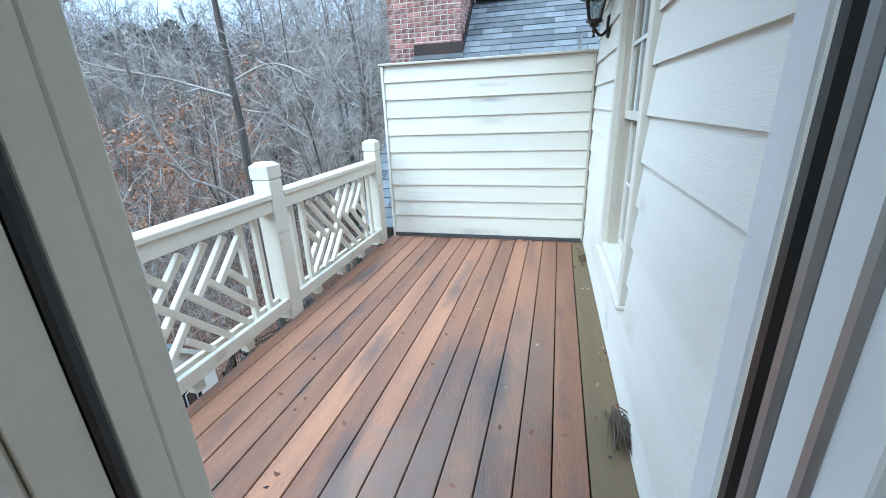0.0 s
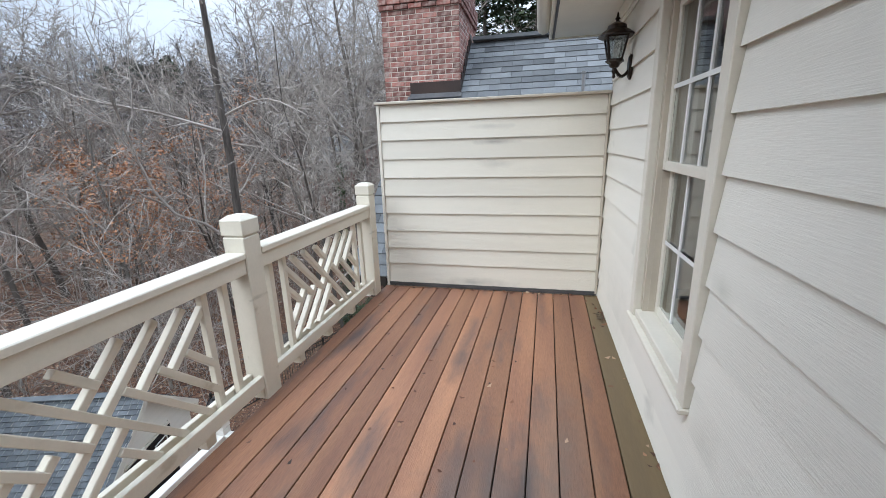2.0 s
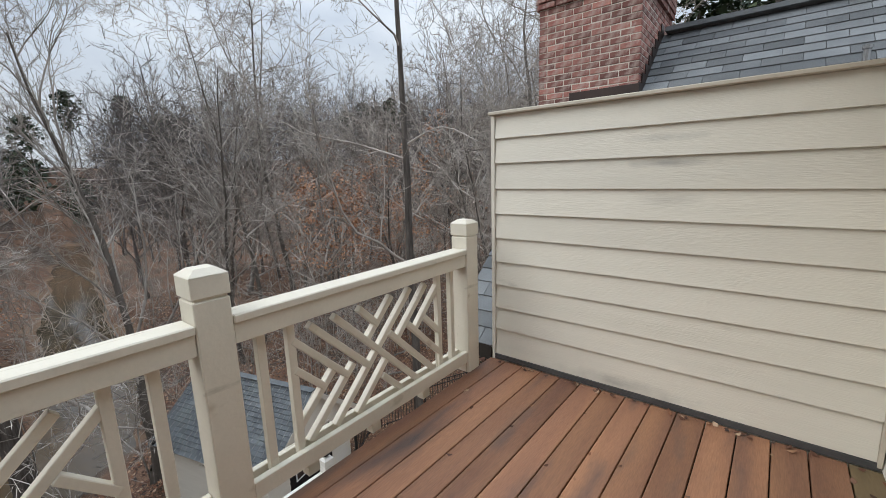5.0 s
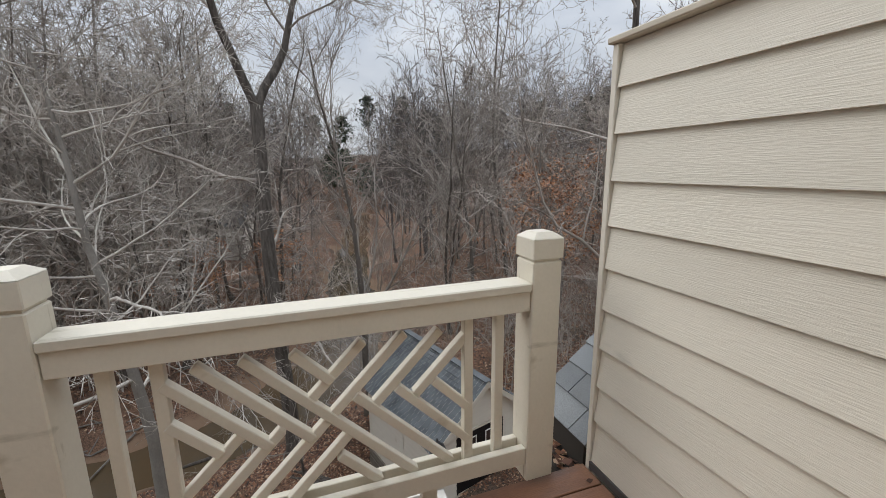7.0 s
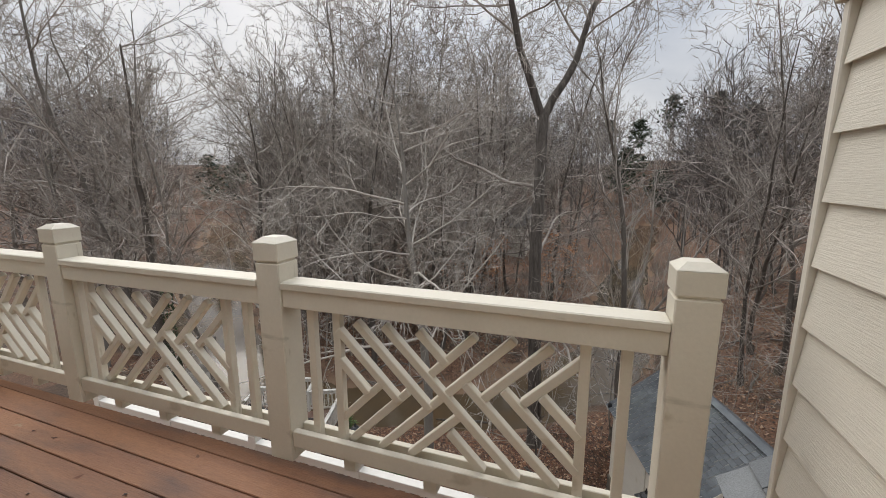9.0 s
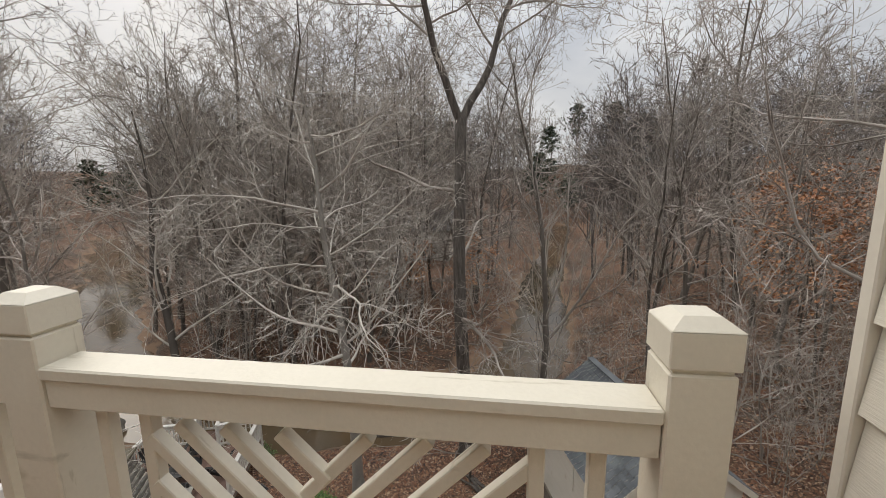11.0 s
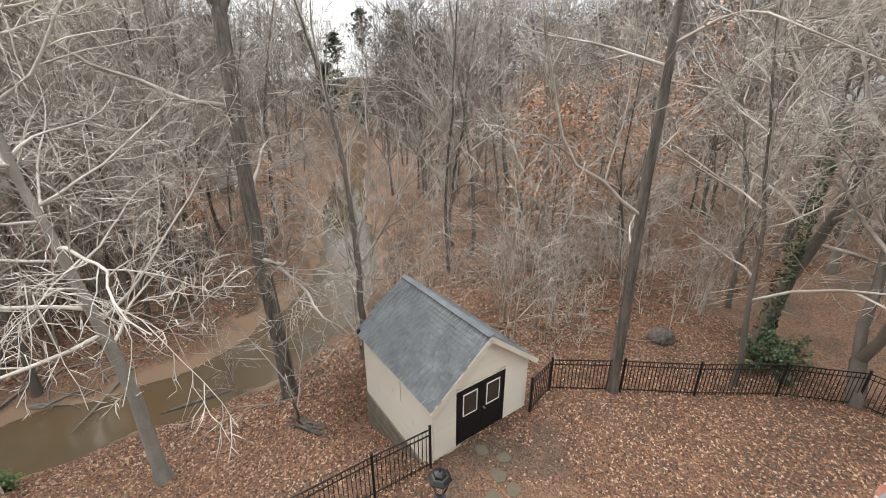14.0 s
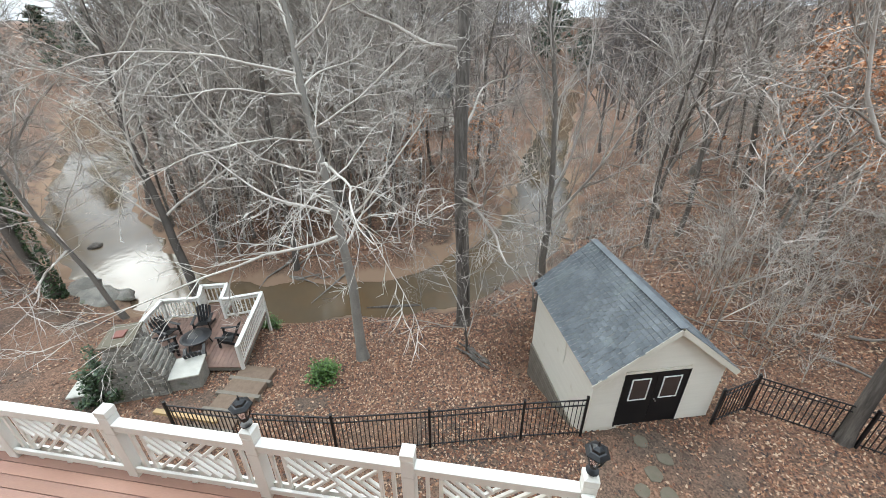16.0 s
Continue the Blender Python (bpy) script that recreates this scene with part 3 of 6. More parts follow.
def rail_post(height, x, y, z, material, group, label, lamp=False):
    ob = thing("railing_post", label, "post", pose(x, y, z), group)
    h = height
    part("shaft", boxed(-0.065, 0.065, -0.065, 0.065, -0.005, h - 0.09, bev=0.005), material, ob)
    part("neck", boxed(-0.057, 0.057, -0.057, 0.057, h - 0.09, h - 0.08), material, ob, "shadowed groove below the cap")
    bm = boxed(-0.068, 0.068, -0.068, 0.068, h - 0.08, h, bev=0.003)
    top = [bm.verts.new((0.068 * a, 0.068 * b, h + 0.0005)) for a, b in ((-1, -1), (1, -1), (1, 1), (-1, 1))]
    tip = [bm.verts.new((0.036 * a, 0.036 * b, h + 0.024)) for a, b in ((-1, -1), (1, -1), (1, 1), (-1, 1))]
    for i in range(4):
        bm.faces.new((top[i], top[(i + 1) % 4], tip[(i + 1) % 4], tip[i]))
    bm.faces.new(tip)
    part("cap", bm, material, ob, "chamfered square cap")
    return ob


def rail_bay(y0, y1, x, z, material, group, label, off=0.0):
    """One bay of railing from y0 to y1; x is the posts' middle line."""
    ob = thing("railing_bay", label, "railing", pose(x, (y0 + y1) / 2, z), group)
    L = (y1 - y0) / 2 - 0.001
    part("top_rail", boxed(-0.046, 0.068, -L, L, 0.850, 0.886, bev=0.005), material, ob)
    part("apron", boxed(0.022, 0.056, -L, L, 0.768, 0.8495, bev=0.003), material, ob)
    part("apron", boxed(-0.044, -0.020, -L, L, 0.768, 0.8495, bev=0.003), material, ob)
    part("bottom_rail", boxed(0.022, 0.056, -L, L, 0.075, 0.155, bev=0.003), material, ob)
    part("bottom_rail", boxed(-0.050, -0.020, -L, L, 0.075, 0.155, bev=0.003), material, ob)
    for s in (-1, 1):
        for d in (0.515, 0.65):
            y = max(-L + 0.022, min(L - 0.022, s * d + off))
            part("baluster", boxed(-0.017, 0.019, y - 0.019, y + 0.019, 0.09, 0.83, bev=0.003), material, ob)
    for y in (-0.62 * L, -0.1 * L, 0.45 * L):
        part("foot_block", boxed(-0.02, 0.03, y - 0.03, y + 0.03, 0.001, 0.076), material, ob)
    for slope, c, a, b in BARS:
        za, zb = ((c - a) if slope < 0 else (a - c)), ((c - b) if slope < 0 else (b - c))
        bm = bmesh.new()
        depth = 0.004 if slope < 0 else -0.004
        bar(bm, (depth, a + off, 0.44 + za), (depth, b + off, 0.44 + zb), 0.034, 0.036, up=(1, 0, 0))
        bmesh.ops.bevel(bm, geom=bm.edges[:], offset=0.003, segments=1, affect="EDGES")
        part("lattice_bar", bm, material, ob)
    return ob


RX = -2.145
POSTS = (-0.267, -1.927, -3.48, -5.06, -6.65)
for y in POSTS:
    rail_post(1.055, RX, y, 0.0, M_RAIL, "upper railing posts", "cream painted square railing post with a chamfered cap")
for a, b in zip(POSTS, POSTS[1:]):
    rail_bay(b + 0.066, a - 0.066, RX, 0.0, M_RAIL, "upper railing bays", "cream painted railing bay with Chippendale lattice", -0.07 if a == POSTS[1] else 0.0)

# ---- window ----
window = thing("window_1", "white double-hung sash window with grilles in tan casing", "window", kind="structure")
for y0, y1, z0, z1 in ((WY0 - 0.072, WY0, WZ0 - 0.03, WZ1 + 0.07), (WY1, WY1 + 0.072, WZ0 - 0.03, WZ1 + 0.07), (WY0 + 0.001, WY1 - 0.001, WZ1, WZ1 + 0.07)):
    part("casing", boxed(-0.042, -0.0, y0, y1, z0, z1, bev=0.004), M_TRIM, window)
part("sill", boxed(-0.058, 0.10, WY0 - 0.08, WY1 + 0.08, WZ0 - 0.055, WZ0 - 0.031, bev=0.005), M_TRIM, window, "cream sill with dirt along its front")
part("sill", boxed(-0.03, 0.10, WY0 + 0.001, WY1 - 0.001, WZ0 - 0.030, WZ0 + 0.012, bev=0.004), M_TRIM, window)
for y0, y1 in ((WY0, WY0 + 0.03), (WY1 - 0.03, WY1)):
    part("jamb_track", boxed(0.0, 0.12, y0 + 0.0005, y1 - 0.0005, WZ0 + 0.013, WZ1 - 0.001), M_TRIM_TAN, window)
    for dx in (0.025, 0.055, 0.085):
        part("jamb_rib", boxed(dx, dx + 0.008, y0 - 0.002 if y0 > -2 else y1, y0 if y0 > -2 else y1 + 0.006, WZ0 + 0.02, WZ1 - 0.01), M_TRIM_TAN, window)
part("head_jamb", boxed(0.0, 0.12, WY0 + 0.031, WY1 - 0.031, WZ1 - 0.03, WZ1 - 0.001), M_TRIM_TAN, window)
ZM = 1.275


def sash(name, xo, z0, z1):
    y0, y1 = WY0 + 0.032, WY1 - 0.032
    s = part(name, boxed(xo, xo + 0.03, y0, y0 + 0.04, z0, z1, bev=0.003), M_TRIM, window, "cream sash with a grille of six panes")
    part("stile", boxed(xo, xo + 0.03, y1 - 0.04, y1, z0, z1, bev=0.003), M_TRIM, s)
    part("rail", boxed(xo, xo + 0.03, y0 + 0.041, y1 - 0.041, z0, z0 + 0.045, bev=0.003), M_TRIM, s)
    part("rail", boxed(xo, xo + 0.03, y0 + 0.041, y1 - 0.041, z1 - 0.045, z1, bev=0.003), M_TRIM, s)
    g = part("pane", boxed(xo + 0.012, xo + 0.017, y0 + 0.04, y1 - 0.04, z0 + 0.045, z1 - 0.045), M_PANE, s, "clear reflecting glass")
    g.visible_shadow = False
    for t in (1 / 3, 2 / 3):
        y = y0 + 0.04 + t * (y1 - y0 - 0.08)
        part("muntin", boxed(xo + 0.004, xo + 0.0115, y - 0.009, y + 0.009, z0 + 0.046, z1 - 0.046), M_WHITE, s)
    zc = (z0 + z1) / 2
    part("muntin", boxed(xo + 0.002, xo + 0.0035, y0 + 0.041, y1 - 0.041, zc - 0.010, zc + 0.010), M_WHITE, s)


sash("upper_sash", 0.022, ZM - 0.02, WZ1 - 0.032)
sash("lower_sash", 0.060, WZ0 + 0.014, ZM + 0.02)
# plain dim room behind the window
room = wall_structure("wall_room", boxed(2.6, 2.7, -3.7, 0.0, -0.2, 2.5), M_PLASTER, "plain beige wall of the room behind the window")
wall_structure("wall_room_side", boxed(0.161, 2.7, 0.001, 0.1, -0.2, 2.5), M_PLASTER, "plain beige side wall of the room")
wall_structure("wall_room_partition", boxed(0.17, 2.6, -3.73, -3.66, -0.2, 2.5), M_PLASTER, "plain beige partition wall of the room")
tagged(part("floor_room", boxed(0.161, 2.7, -3.7, 0.0, -0.25, -0.19), M_FLOORWOOD), "dark wooden floor of the room behind the window", "floor", kind="structure")
tagged(part("ceiling_room", boxed(0.161, 2.7, -3.73, 0.0, 2.5, 2.56), M_PLASTER), "plain ceiling of the room behind the window", "ceiling", kind="structure")

# ---- wall lantern ----


def lantern_head(parent, frame_mat, hexa=False):
    """A tapered glass lantern, its foot at the parent's origin, 0.30 m high."""
    n = 6 if hexa else 4
    turn = 0 if hexa else math.pi / 4

    def ring(r, z):
        return [Vector((r * math.cos(turn + 2 * math.pi * k / n), r * math.sin(turn + 2 * math.pi * k / n), z)) for k in range(n)]
    lo, hi = ring(0.052, 0.045), ring(0.088, 0.185)
    base = bmesh.new()
    lathe(base, [(0.02, 0.0), (0.03, 0.008), (0.034, 0.022), (0.058, 0.036), (0.058, 0.046)], n * 2)
    part("base", base, frame_mat, parent)
    bm = bmesh.new()
    for a, b in zip(lo, hi):
        bar(bm, a, b, 0.011, 0.011, up=(0.3, 0.2, 1))
    for r in (lo, hi):
        for k in range(n):
            bar(bm, r[k], r[(k + 1) % n], 0.010, 0.012)
    part("cage", bm, frame_mat, parent)
    bm = bmesh.new()
    for k in range(n):
        q = [bm.verts.new(v * 0.97 + Vector((0, 0, 0.001))) for v in (lo[k], lo[(k + 1) % n], hi[(k + 1) % n], hi[k])]
        bm.faces.new(q)
    bmesh.ops.solidify(bm, geom=bm.faces[:], thickness=0.003)
    g = part("glass", bm, M_LAMPGLASS, parent, "seeded clear glass panels")
    g.visible_shadow = False
    bm = bmesh.new()
    top = [(0.112, 0.186), (0.110, 0.196), (0.078, 0.222), (0.062, 0.226), (0.056, 0.252), (0.030, 0.268), (0.012, 0.274), (0.010, 0.284), (0.017, 0.292), (0.009, 0.302), (0.004, 0.330)]
    lathe(bm, top, 16 if not hexa else 6)
    part("roof", bm, frame_mat, parent)
    bm = bmesh.new()
    lathe(bm, [(0.012, 0.04), (0.012, 0.085), (0.010, 0.09), (0.014, 0.105), (0.004, 0.135)], 10)
    part("bulb", bm, M_WHITE, parent, "unlit candle bulb")


wall_lantern = thing("wall_lantern", "dark bronze coach lantern on a curved bracket, unlit", "wall lamp", pose(-0.12, -0.70, 1.86))
lantern_head(wall_lantern, M_BRONZE)
bm = bmesh.new()
lathe(bm, [(0.004, -0.065), (0.012, -0.055), (0.007, -0.04), (0.016, -0.02), (0.012, 0.0)], 10)
part("finial", bm, M_BRONZE, wall_lantern)
bm = bmesh.new()
lathe(bm, [(0.058, 0.0), (0.058, 0.012), (0.045, 0.022)], 16, pose(0.106, 0, 0.0) @ Matrix.Rotation(radians(-90), 4, "Y") @ Matrix.Diagonal((1.35, 0.8, 1, 1)))
part("backplate", bm, M_BRONZE, wall_lantern)
bm = bmesh.new()
prev = None
for t in range(9):
    a = t / 8
    p = Vector((0.09 - 0.09 * a, 0, -0.02 - 0.045 * math.sin(a * math.pi) + 0.02 * a))
    if prev:
        bar(bm, prev, p, 0.018, 0.022, up=(0, 1, 0))
    prev = p
part("arm", bm, M_BRONZE, wall_lantern)

# ---- entry with the doorway ----
EX0, EX1, EY = -0.99, -0.204, -3.74
bm = bmesh.new()
box(bm, -1.30, EX0 - 0.035, EY - 0.16, EY, -0.2, 2.5)
box(bm, EX1 + 0.035, -0.001, EY - 0.16, EY, -0.2, 2.5)
box(bm, EX0 - 0.035, EX1 + 0.035, EY - 0.16, EY, 2.10, 2.5)
wall_structure("wall_entry", bm, M_SIDING_Y, "cream wall around the balcony doorway")
# unseen opening, added so that daylight brightens the door jambs
bm = boxed(-1.40, -1.301, -7.0, -6.3, -0.2, 2.5)
box(bm, -1.40, -1.301, -4.6, EY - 0.001, -0.2, 2.5)
box(bm, -1.40, -1.301, -6.3, -4.6, -0.2, 0.6)
box(bm, -1.40, -1.301, -6.3, -4.6, 2.2, 2.5)
wall_structure("wall_entry_side", bm, M_PLASTER, "outer wall of the unseen entry room, with an added opening that lets in light")
# a second unseen opening, added to light the casings from behind
bm = boxed(-1.3, -1.15, -7.1, -7.0, -0.2, 2.5)
box(bm, -0.15, 0.0, -7.1, -7.0, -0.2, 2.5)
box(bm, -1.15, -0.15, -7.1, -7.0, -0.2, 0.4)
box(bm, -1.15, -0.15, -7.1, -7.0, 2.25, 2.5)
wall_structure("wall_entry_back", bm, M_PLASTER, "back wall of the unseen entry room, with an added opening that lets in light")
wall_structure("wall_entry_inner", boxed(0.001, 0.1, -7.0, -3.75, -0.2, 2.5), M_PLASTER, "plain inner wall of the entry room")
tagged(part("floor_entry", boxed(-1.3, 0.0, -7.0, EY - 0.001, -0.06, 0.012), M_FLOORWOOD), "wooden floor of the entry room", "floor", kind="structure")
tagged(part("ceiling_entry", boxed(-1.4, 0.1, -7.1, EY, 2.501, 2.6), M_PLASTER), "plain ceiling of the entry room", "ceiling", kind="structure")
door_frame = thing("door_frame", "taupe painted door frame, its right side whitened as if lit, with black weatherstrip", "door frame", kind="structure")
for s, xf in ((1, EX0), (-1, EX1)):
    def jx(a, b):
        return (xf + min(-s * a, -s * b), xf + max(-s * a, -s * b))
    x0, x1 = jx(0.0, 0.034)
    # right side takes white: the light falling on it is put into the colour
    part("brickmould", boxed(x0, x1, EY - 0.032, EY + 0.022, 0.0, 2.10, bev=0.004), M_TRIM if s > 0 else M_WHITE, door_frame)
    k = 0.0 if s > 0 else 0.044
    part("jamb", boxed(*jx(0.001, 0.034), EY - 0.090 + k, EY - 0.0325, 0.013, 2.10, bev=0.002), M_TRIM, door_frame)
    part("weatherstrip", boxed(*jx(-0.006, 0.034), EY - 0.116 + k, EY - 0.092 + k, 0.013, 2.10, bev=0.006), M_RUBBER, door_frame, "worn black rubber weatherstrip")
    if s < 0:
        part("gasket", boxed(*jx(-0.003, 0.034), EY - 0.094, EY - 0.073, 0.013, 2.10, bev=0.005), M_ALU, door_frame, "grey sealing lip")
        # no recess here: the groove's shade is a grey bar
        part("groove", boxed(*jx(-0.004, 0.034), EY - 0.152, EY - 0.135, 0.013, 2.10, bev=0.004), M_ALU, door_frame, "grey strip standing in for a shaded groove")
    part("jamb_inner", boxed(*jx(0.001, 0.034), EY - 0.19, EY - 0.118 + k / 2, 0.013, 2.10, bev=0.002), M_TRIM if s > 0 else M_WHITE, door_frame)
    part("inner_casing", boxed(*jx(0.008, 0.10), EY - 0.205, EY - 0.1915, 0.013, 2.16, bev=0.006), M_TRIM if s > 0 else M_WHITE, door_frame)
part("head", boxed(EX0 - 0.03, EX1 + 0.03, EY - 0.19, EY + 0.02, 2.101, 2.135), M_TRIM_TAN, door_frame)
part("threshold", boxed(EX0 + 0.001, EX1 - 0.001, EY - 0.16, EY + 0.04, 0.0125, 0.03, bev=0.004), M_ALU, door_frame, "scuffed metal threshold")

# ---- chimney ----
CX0, CX1, CY0, CY1, CTOP = -2.83, -1.705, 2.30, 3.80, 5.6
chimney = thing("chimney", "tall red brick chimney with a corbelled band and dark flashing", "chimney")
bm = boxed(CX0 + 0.005, CX1 - 0.005, CY0 + 0.005, CY1 - 0.005, -9.0, CTOP)
part("core", bm, M_MORTAR, chimney, "pale mortar joints")
brick_mesh = {}


def brick(L, W):
    key = (round(L, 3), W)
    if key not in brick_mesh:
        b = boxed(-L / 2, L / 2, -W / 2, W / 2, -0.0285, 0.0285, bev=0.004)
        me = bpy.data.meshes.new("brick")
        b.to_mesh(me)
        b.free()
        me.materials.append(M_BRICK)
        brick_mesh[key] = me
    return brick_mesh[key]


def brick_runs(n_course, z0):
    rows = []
    for c in range(n_course):
        z = z0 + 0.067 * c
        step = 0.025 if abs(z - 3.42) < 0.10 else (0.012 if abs(z - 3.28) < 0.05 else 0.0)
        if z > 3.5:
            step = 0.0
        for face in ("front", "side", "left"):
            a, b = (CX0, CX1) if face == "front" else (CY0, CY1)
            t = a + (0.0 if c % 2 else -0.10)
            while t < b - 0.02:
                u0, u1 = max(t, a), min(t + 0.195, b)
                if u1 - u0 > 0.04:
                    rows.append((face, (u0 + u1) / 2, u1 - u0, z, step))
                t += 0.205
    return rows


count = 0
rest = bmesh.new()
rng = random.Random(4)
for face, mid, L, z, step in sorted(brick_runs(112, -1.9), key=lambda r: (0 if (r[0] == "front" and 1.95 < r[3] < 4.3) else 1 if (r[0] == "side" and 2.4 < r[3] < 4.2) else 2)):
    j = rng.uniform(-0.003, 0.003)
    if face == "front":
        m = Matrix.Translation((mid, CY0 + 0.035 - step + j, z))
    elif face == "side":
        m = Matrix.Translation((CX1 - 0.035 + step + j, mid, z)) @ Matrix.Rotation(radians(90), 4, "Z")
    else:
        m = Matrix.Translation((CX0 + 0.035 - step - j, mid, z)) @ Matrix.Rotation(radians(90), 4, "Z")
    if count < 300 and face != "left":
        ob = part_of("brick", brick(L, 0.07 + 0.04 * (step > 0)), None, chimney)
        ob.matrix_basis = m
        count += 1
    elif face == "side" and z < ROOF_Z0 + ROOF_K * (min(mid, 2 * RIDGE_Y - mid)) - 0.1:
        continue
    else:
        vs = bmesh.ops.create_cube(rest, size=1)["verts"]
        bmesh.ops.transform(rest, matrix=m @ Matrix.Diagonal((L, 0.07 + 0.04 * (step > 0), 0.057, 1)), verts=vs)
tagged(part("brickwork", rest, M_BRICK, chimney), kind="stuff")
part("crown", boxed(CX0 - 0.05, CX1 + 0.05, CY0 - 0.05, CY1 + 0.05, CTOP, CTOP + 0.12), M_FLASH, chimney)
fz = ROOF_Z0 + ROOF_K * CY0
part("apron_flashing", boxed(-2.44, CX1 + 0.012, CY0 - 0.022, CY0 - 0.003, fz - 0.05, fz + 0.15), M_FLASH, chimney, "dark brown metal apron flashing")
bm = bmesh.new()
box(bm, -2.44, CX1 + 0.03, CY0 - 0.13, CY0 - 0.01, -0.004, 0.004, Matrix.Translation((0, 0, fz)) @ Matrix.Translation((0, CY0, 0)) @ Matrix.Rotation(math.atan(ROOF_K), 4, "X") @ Matrix.Translation((0, -CY0, 0.008)))
part("apron_flashing", bm, M_FLASHGREY, chimney)
for i in range(8):
    y = CY0 + 0.13 * i
    z = ROOF_Z0 + ROOF_K * y
    part("step_flashing", boxed(CX1 + 0.003, CX1 + 0.014, y - 0.03, y + 0.11, z - 0.04, z + 0.16), M_FLASH, chimney)

# steep brick shoulder where the chimney widens below the roof's edge
SH_A, SH_B = Vector((0, 2.29, 1.10)), Vector((0, 1.46, -0.95))
bm = bmesh.new()
prof = [(SH_A.y, SH_A.z), (SH_B.y, SH_B.z), (SH_B.y, -6.0), (SH_A.y, -6.0)]
ends = [[bm.verts.new((e, py, pz)) for py, pz in prof] for e in (-2.82, -2.31)]
for k in range(4):
    bm.faces.new((ends[0][k], ends[0][(k + 1) % 4], ends[1][(k + 1) % 4], ends[1][k]))
bm.faces.new(ends[0][::-1])
bm.faces.new(ends[1])
bmesh.ops.recalc_face_normals(bm, faces=bm.faces)
shoulder = part("shoulder", bm, M_MORTAR, chimney, "mortar bed of the steep brick shoulder")
run_ang = math.atan2(SH_A.z - SH_B.z, SH_A.y - SH_B.y)
for k in range(29):
    p = SH_B.lerp(SH_A, (k + 0.5) / 29)
    for j in range(2):
        ob = part_of("brick", brick(0.19, 0.07), None, shoulder)
        ob.matrix_basis = Matrix.Translation((-2.725 + 0.2 * j - 0.05 * (k % 2) * j, p.y, p.z)) @ Matrix.Rotation(run_ang - math.pi / 2, 4, "X")

# vent pipe bracket on the roof by the wall
pipe = thing("roof_mast", "thin galvanised mast stub strapped to the wall above the roof", "mast", pose(-0.07, 1.9, ROOF_Z0 + ROOF_K * 1.9))
bm = bmesh.new()
lathe(bm, [(0.022, -0.03), (0.022, 0.42), (0.03, 0.425), (0.03, 0.45)], 10)
part("pipe", bm, M_ALU, pipe)
bm = bmesh.new()
lathe(bm, [(0.09, -0.07), (0.05, 0.03), (0.026, 0.07)], 12)
part("boot", bm, M_ALU, pipe)

# ---- lower deck ----
LZ, LX = -3.197, -4.653
lower = thing("floor_lower_deck", "reddish brown composite boards of the lower deck", "deck floor", kind="structure")
for i in range(32):
    x0 = LX + 0.08 + 0.1402 * i - 0.1
    part("board", boxed(x0, x0 + 0.134, -9.0, 0.12, LZ - 0.028, LZ, bev=0.003), M_DECK_LOW, lower)
# same dark sheet, giving the lower deck's gaps their shade by colour
part("frame_bed", boxed(LX - 0.0, -0.02, -9.0, 0.1, LZ - 0.28, LZ - 0.032), M_DARKGAP, lower)
part("rim_board", boxed(LX - 0.045, LX - 0.021, -9.0, 0.14, LZ - 0.29, LZ + 0.0), M_RAIL_WHITE, lower)
for y in (-8.0, -4.6, -1.4, 0.0):
    part("support_post", boxed(LX + 0.05, LX + 0.19, y - 0.07, y + 0.07, -9.0, LZ - 0.28), M_RAIL_WHITE, lower)
LPOSTS = (0.104, -1.562, -3.191, -4.843, -6.50, -8.15)
for i, y in enumerate(LPOSTS):
    rail_post(1.055, LX, y, LZ, M_RAIL_WHITE, "lower railing posts", "white painted square railing post of the lower deck")
for a, b in zip(LPOSTS, LPOSTS[1:]):
    rail_bay(b + 0.066, a - 0.066, LX, LZ, M_RAIL_WHITE, "lower railing bays", "white painted lattice railing bay of the lower deck")
side_bay = rail_bay(-0.75, 0.75, 0, 0, M_RAIL_WHITE, "lower railing bays", "white painted lattice railing bay of the lower deck")
side_bay.matrix_basis = pose(LX + 0.066 + 0.75, 0.104, LZ, 0, 0, -90)
for y in (LPOSTS[0], LPOSTS[2]):
    pl = thing("post_lantern", "black hexagonal lantern standing on a railing post, unlit", "post lamp", pose(LX, y, LZ + 1.055 + 0.028), "post lanterns")
    bm = bmesh.new()
    lathe(bm, [(0.036, -0.004), (0.036, 0.09), (0.028, 0.095), (0.028, 0.105)], 12)
    part("fitter", bm, M_BLACK, pl)
    base = len(pl.children)
    lantern_head(pl, M_BLACK, True)
    for c in pl.children[base:]:
        c.matrix_basis = pose(0, 0, 0.10)

# ---- shed ----
SU = Vector((-0.27615, 0.96111, 0))
SB = Vector((-0.96111, -0.27615, 0))
SO = Vector((-10.40, 1.85, 0))
SM = Matrix(((SU.x, SB.x, 0, SO.x), (SU.y, SB.y, 0, SO.y), (0, 0, 1, -8.42), (0, 0, 0, 1)))
# local: x along the front, y to the back, z from the door's foot
SW, SD, SE, SR = 3.69, 4.3, 2.06, 3.52
shed = thing("shed", "cream sided garden shed with black double doors and grey shingle roof", "shed", SM)
bm = bmesh.new()
prof = [(0, -0.6), (SW, -0.6), (SW, SE), (SW / 2, SR - 0.12), (0, SE)]
a = [bm.verts.new((x, 0.0, z)) for x, z in prof]
b = [bm.verts.new((x, SD, z)) for x, z in prof]
bm.faces.new(a)
bm.faces.new(b[::-1])
for i in range(5):
    bm.faces.new((a[i], a[(i + 1) % 5], b[(i + 1) % 5], b[i]))
bmesh.ops.recalc_face_normals(bm, faces=bm.faces)
part("wall", bm, M_SHEDWALL, shed)
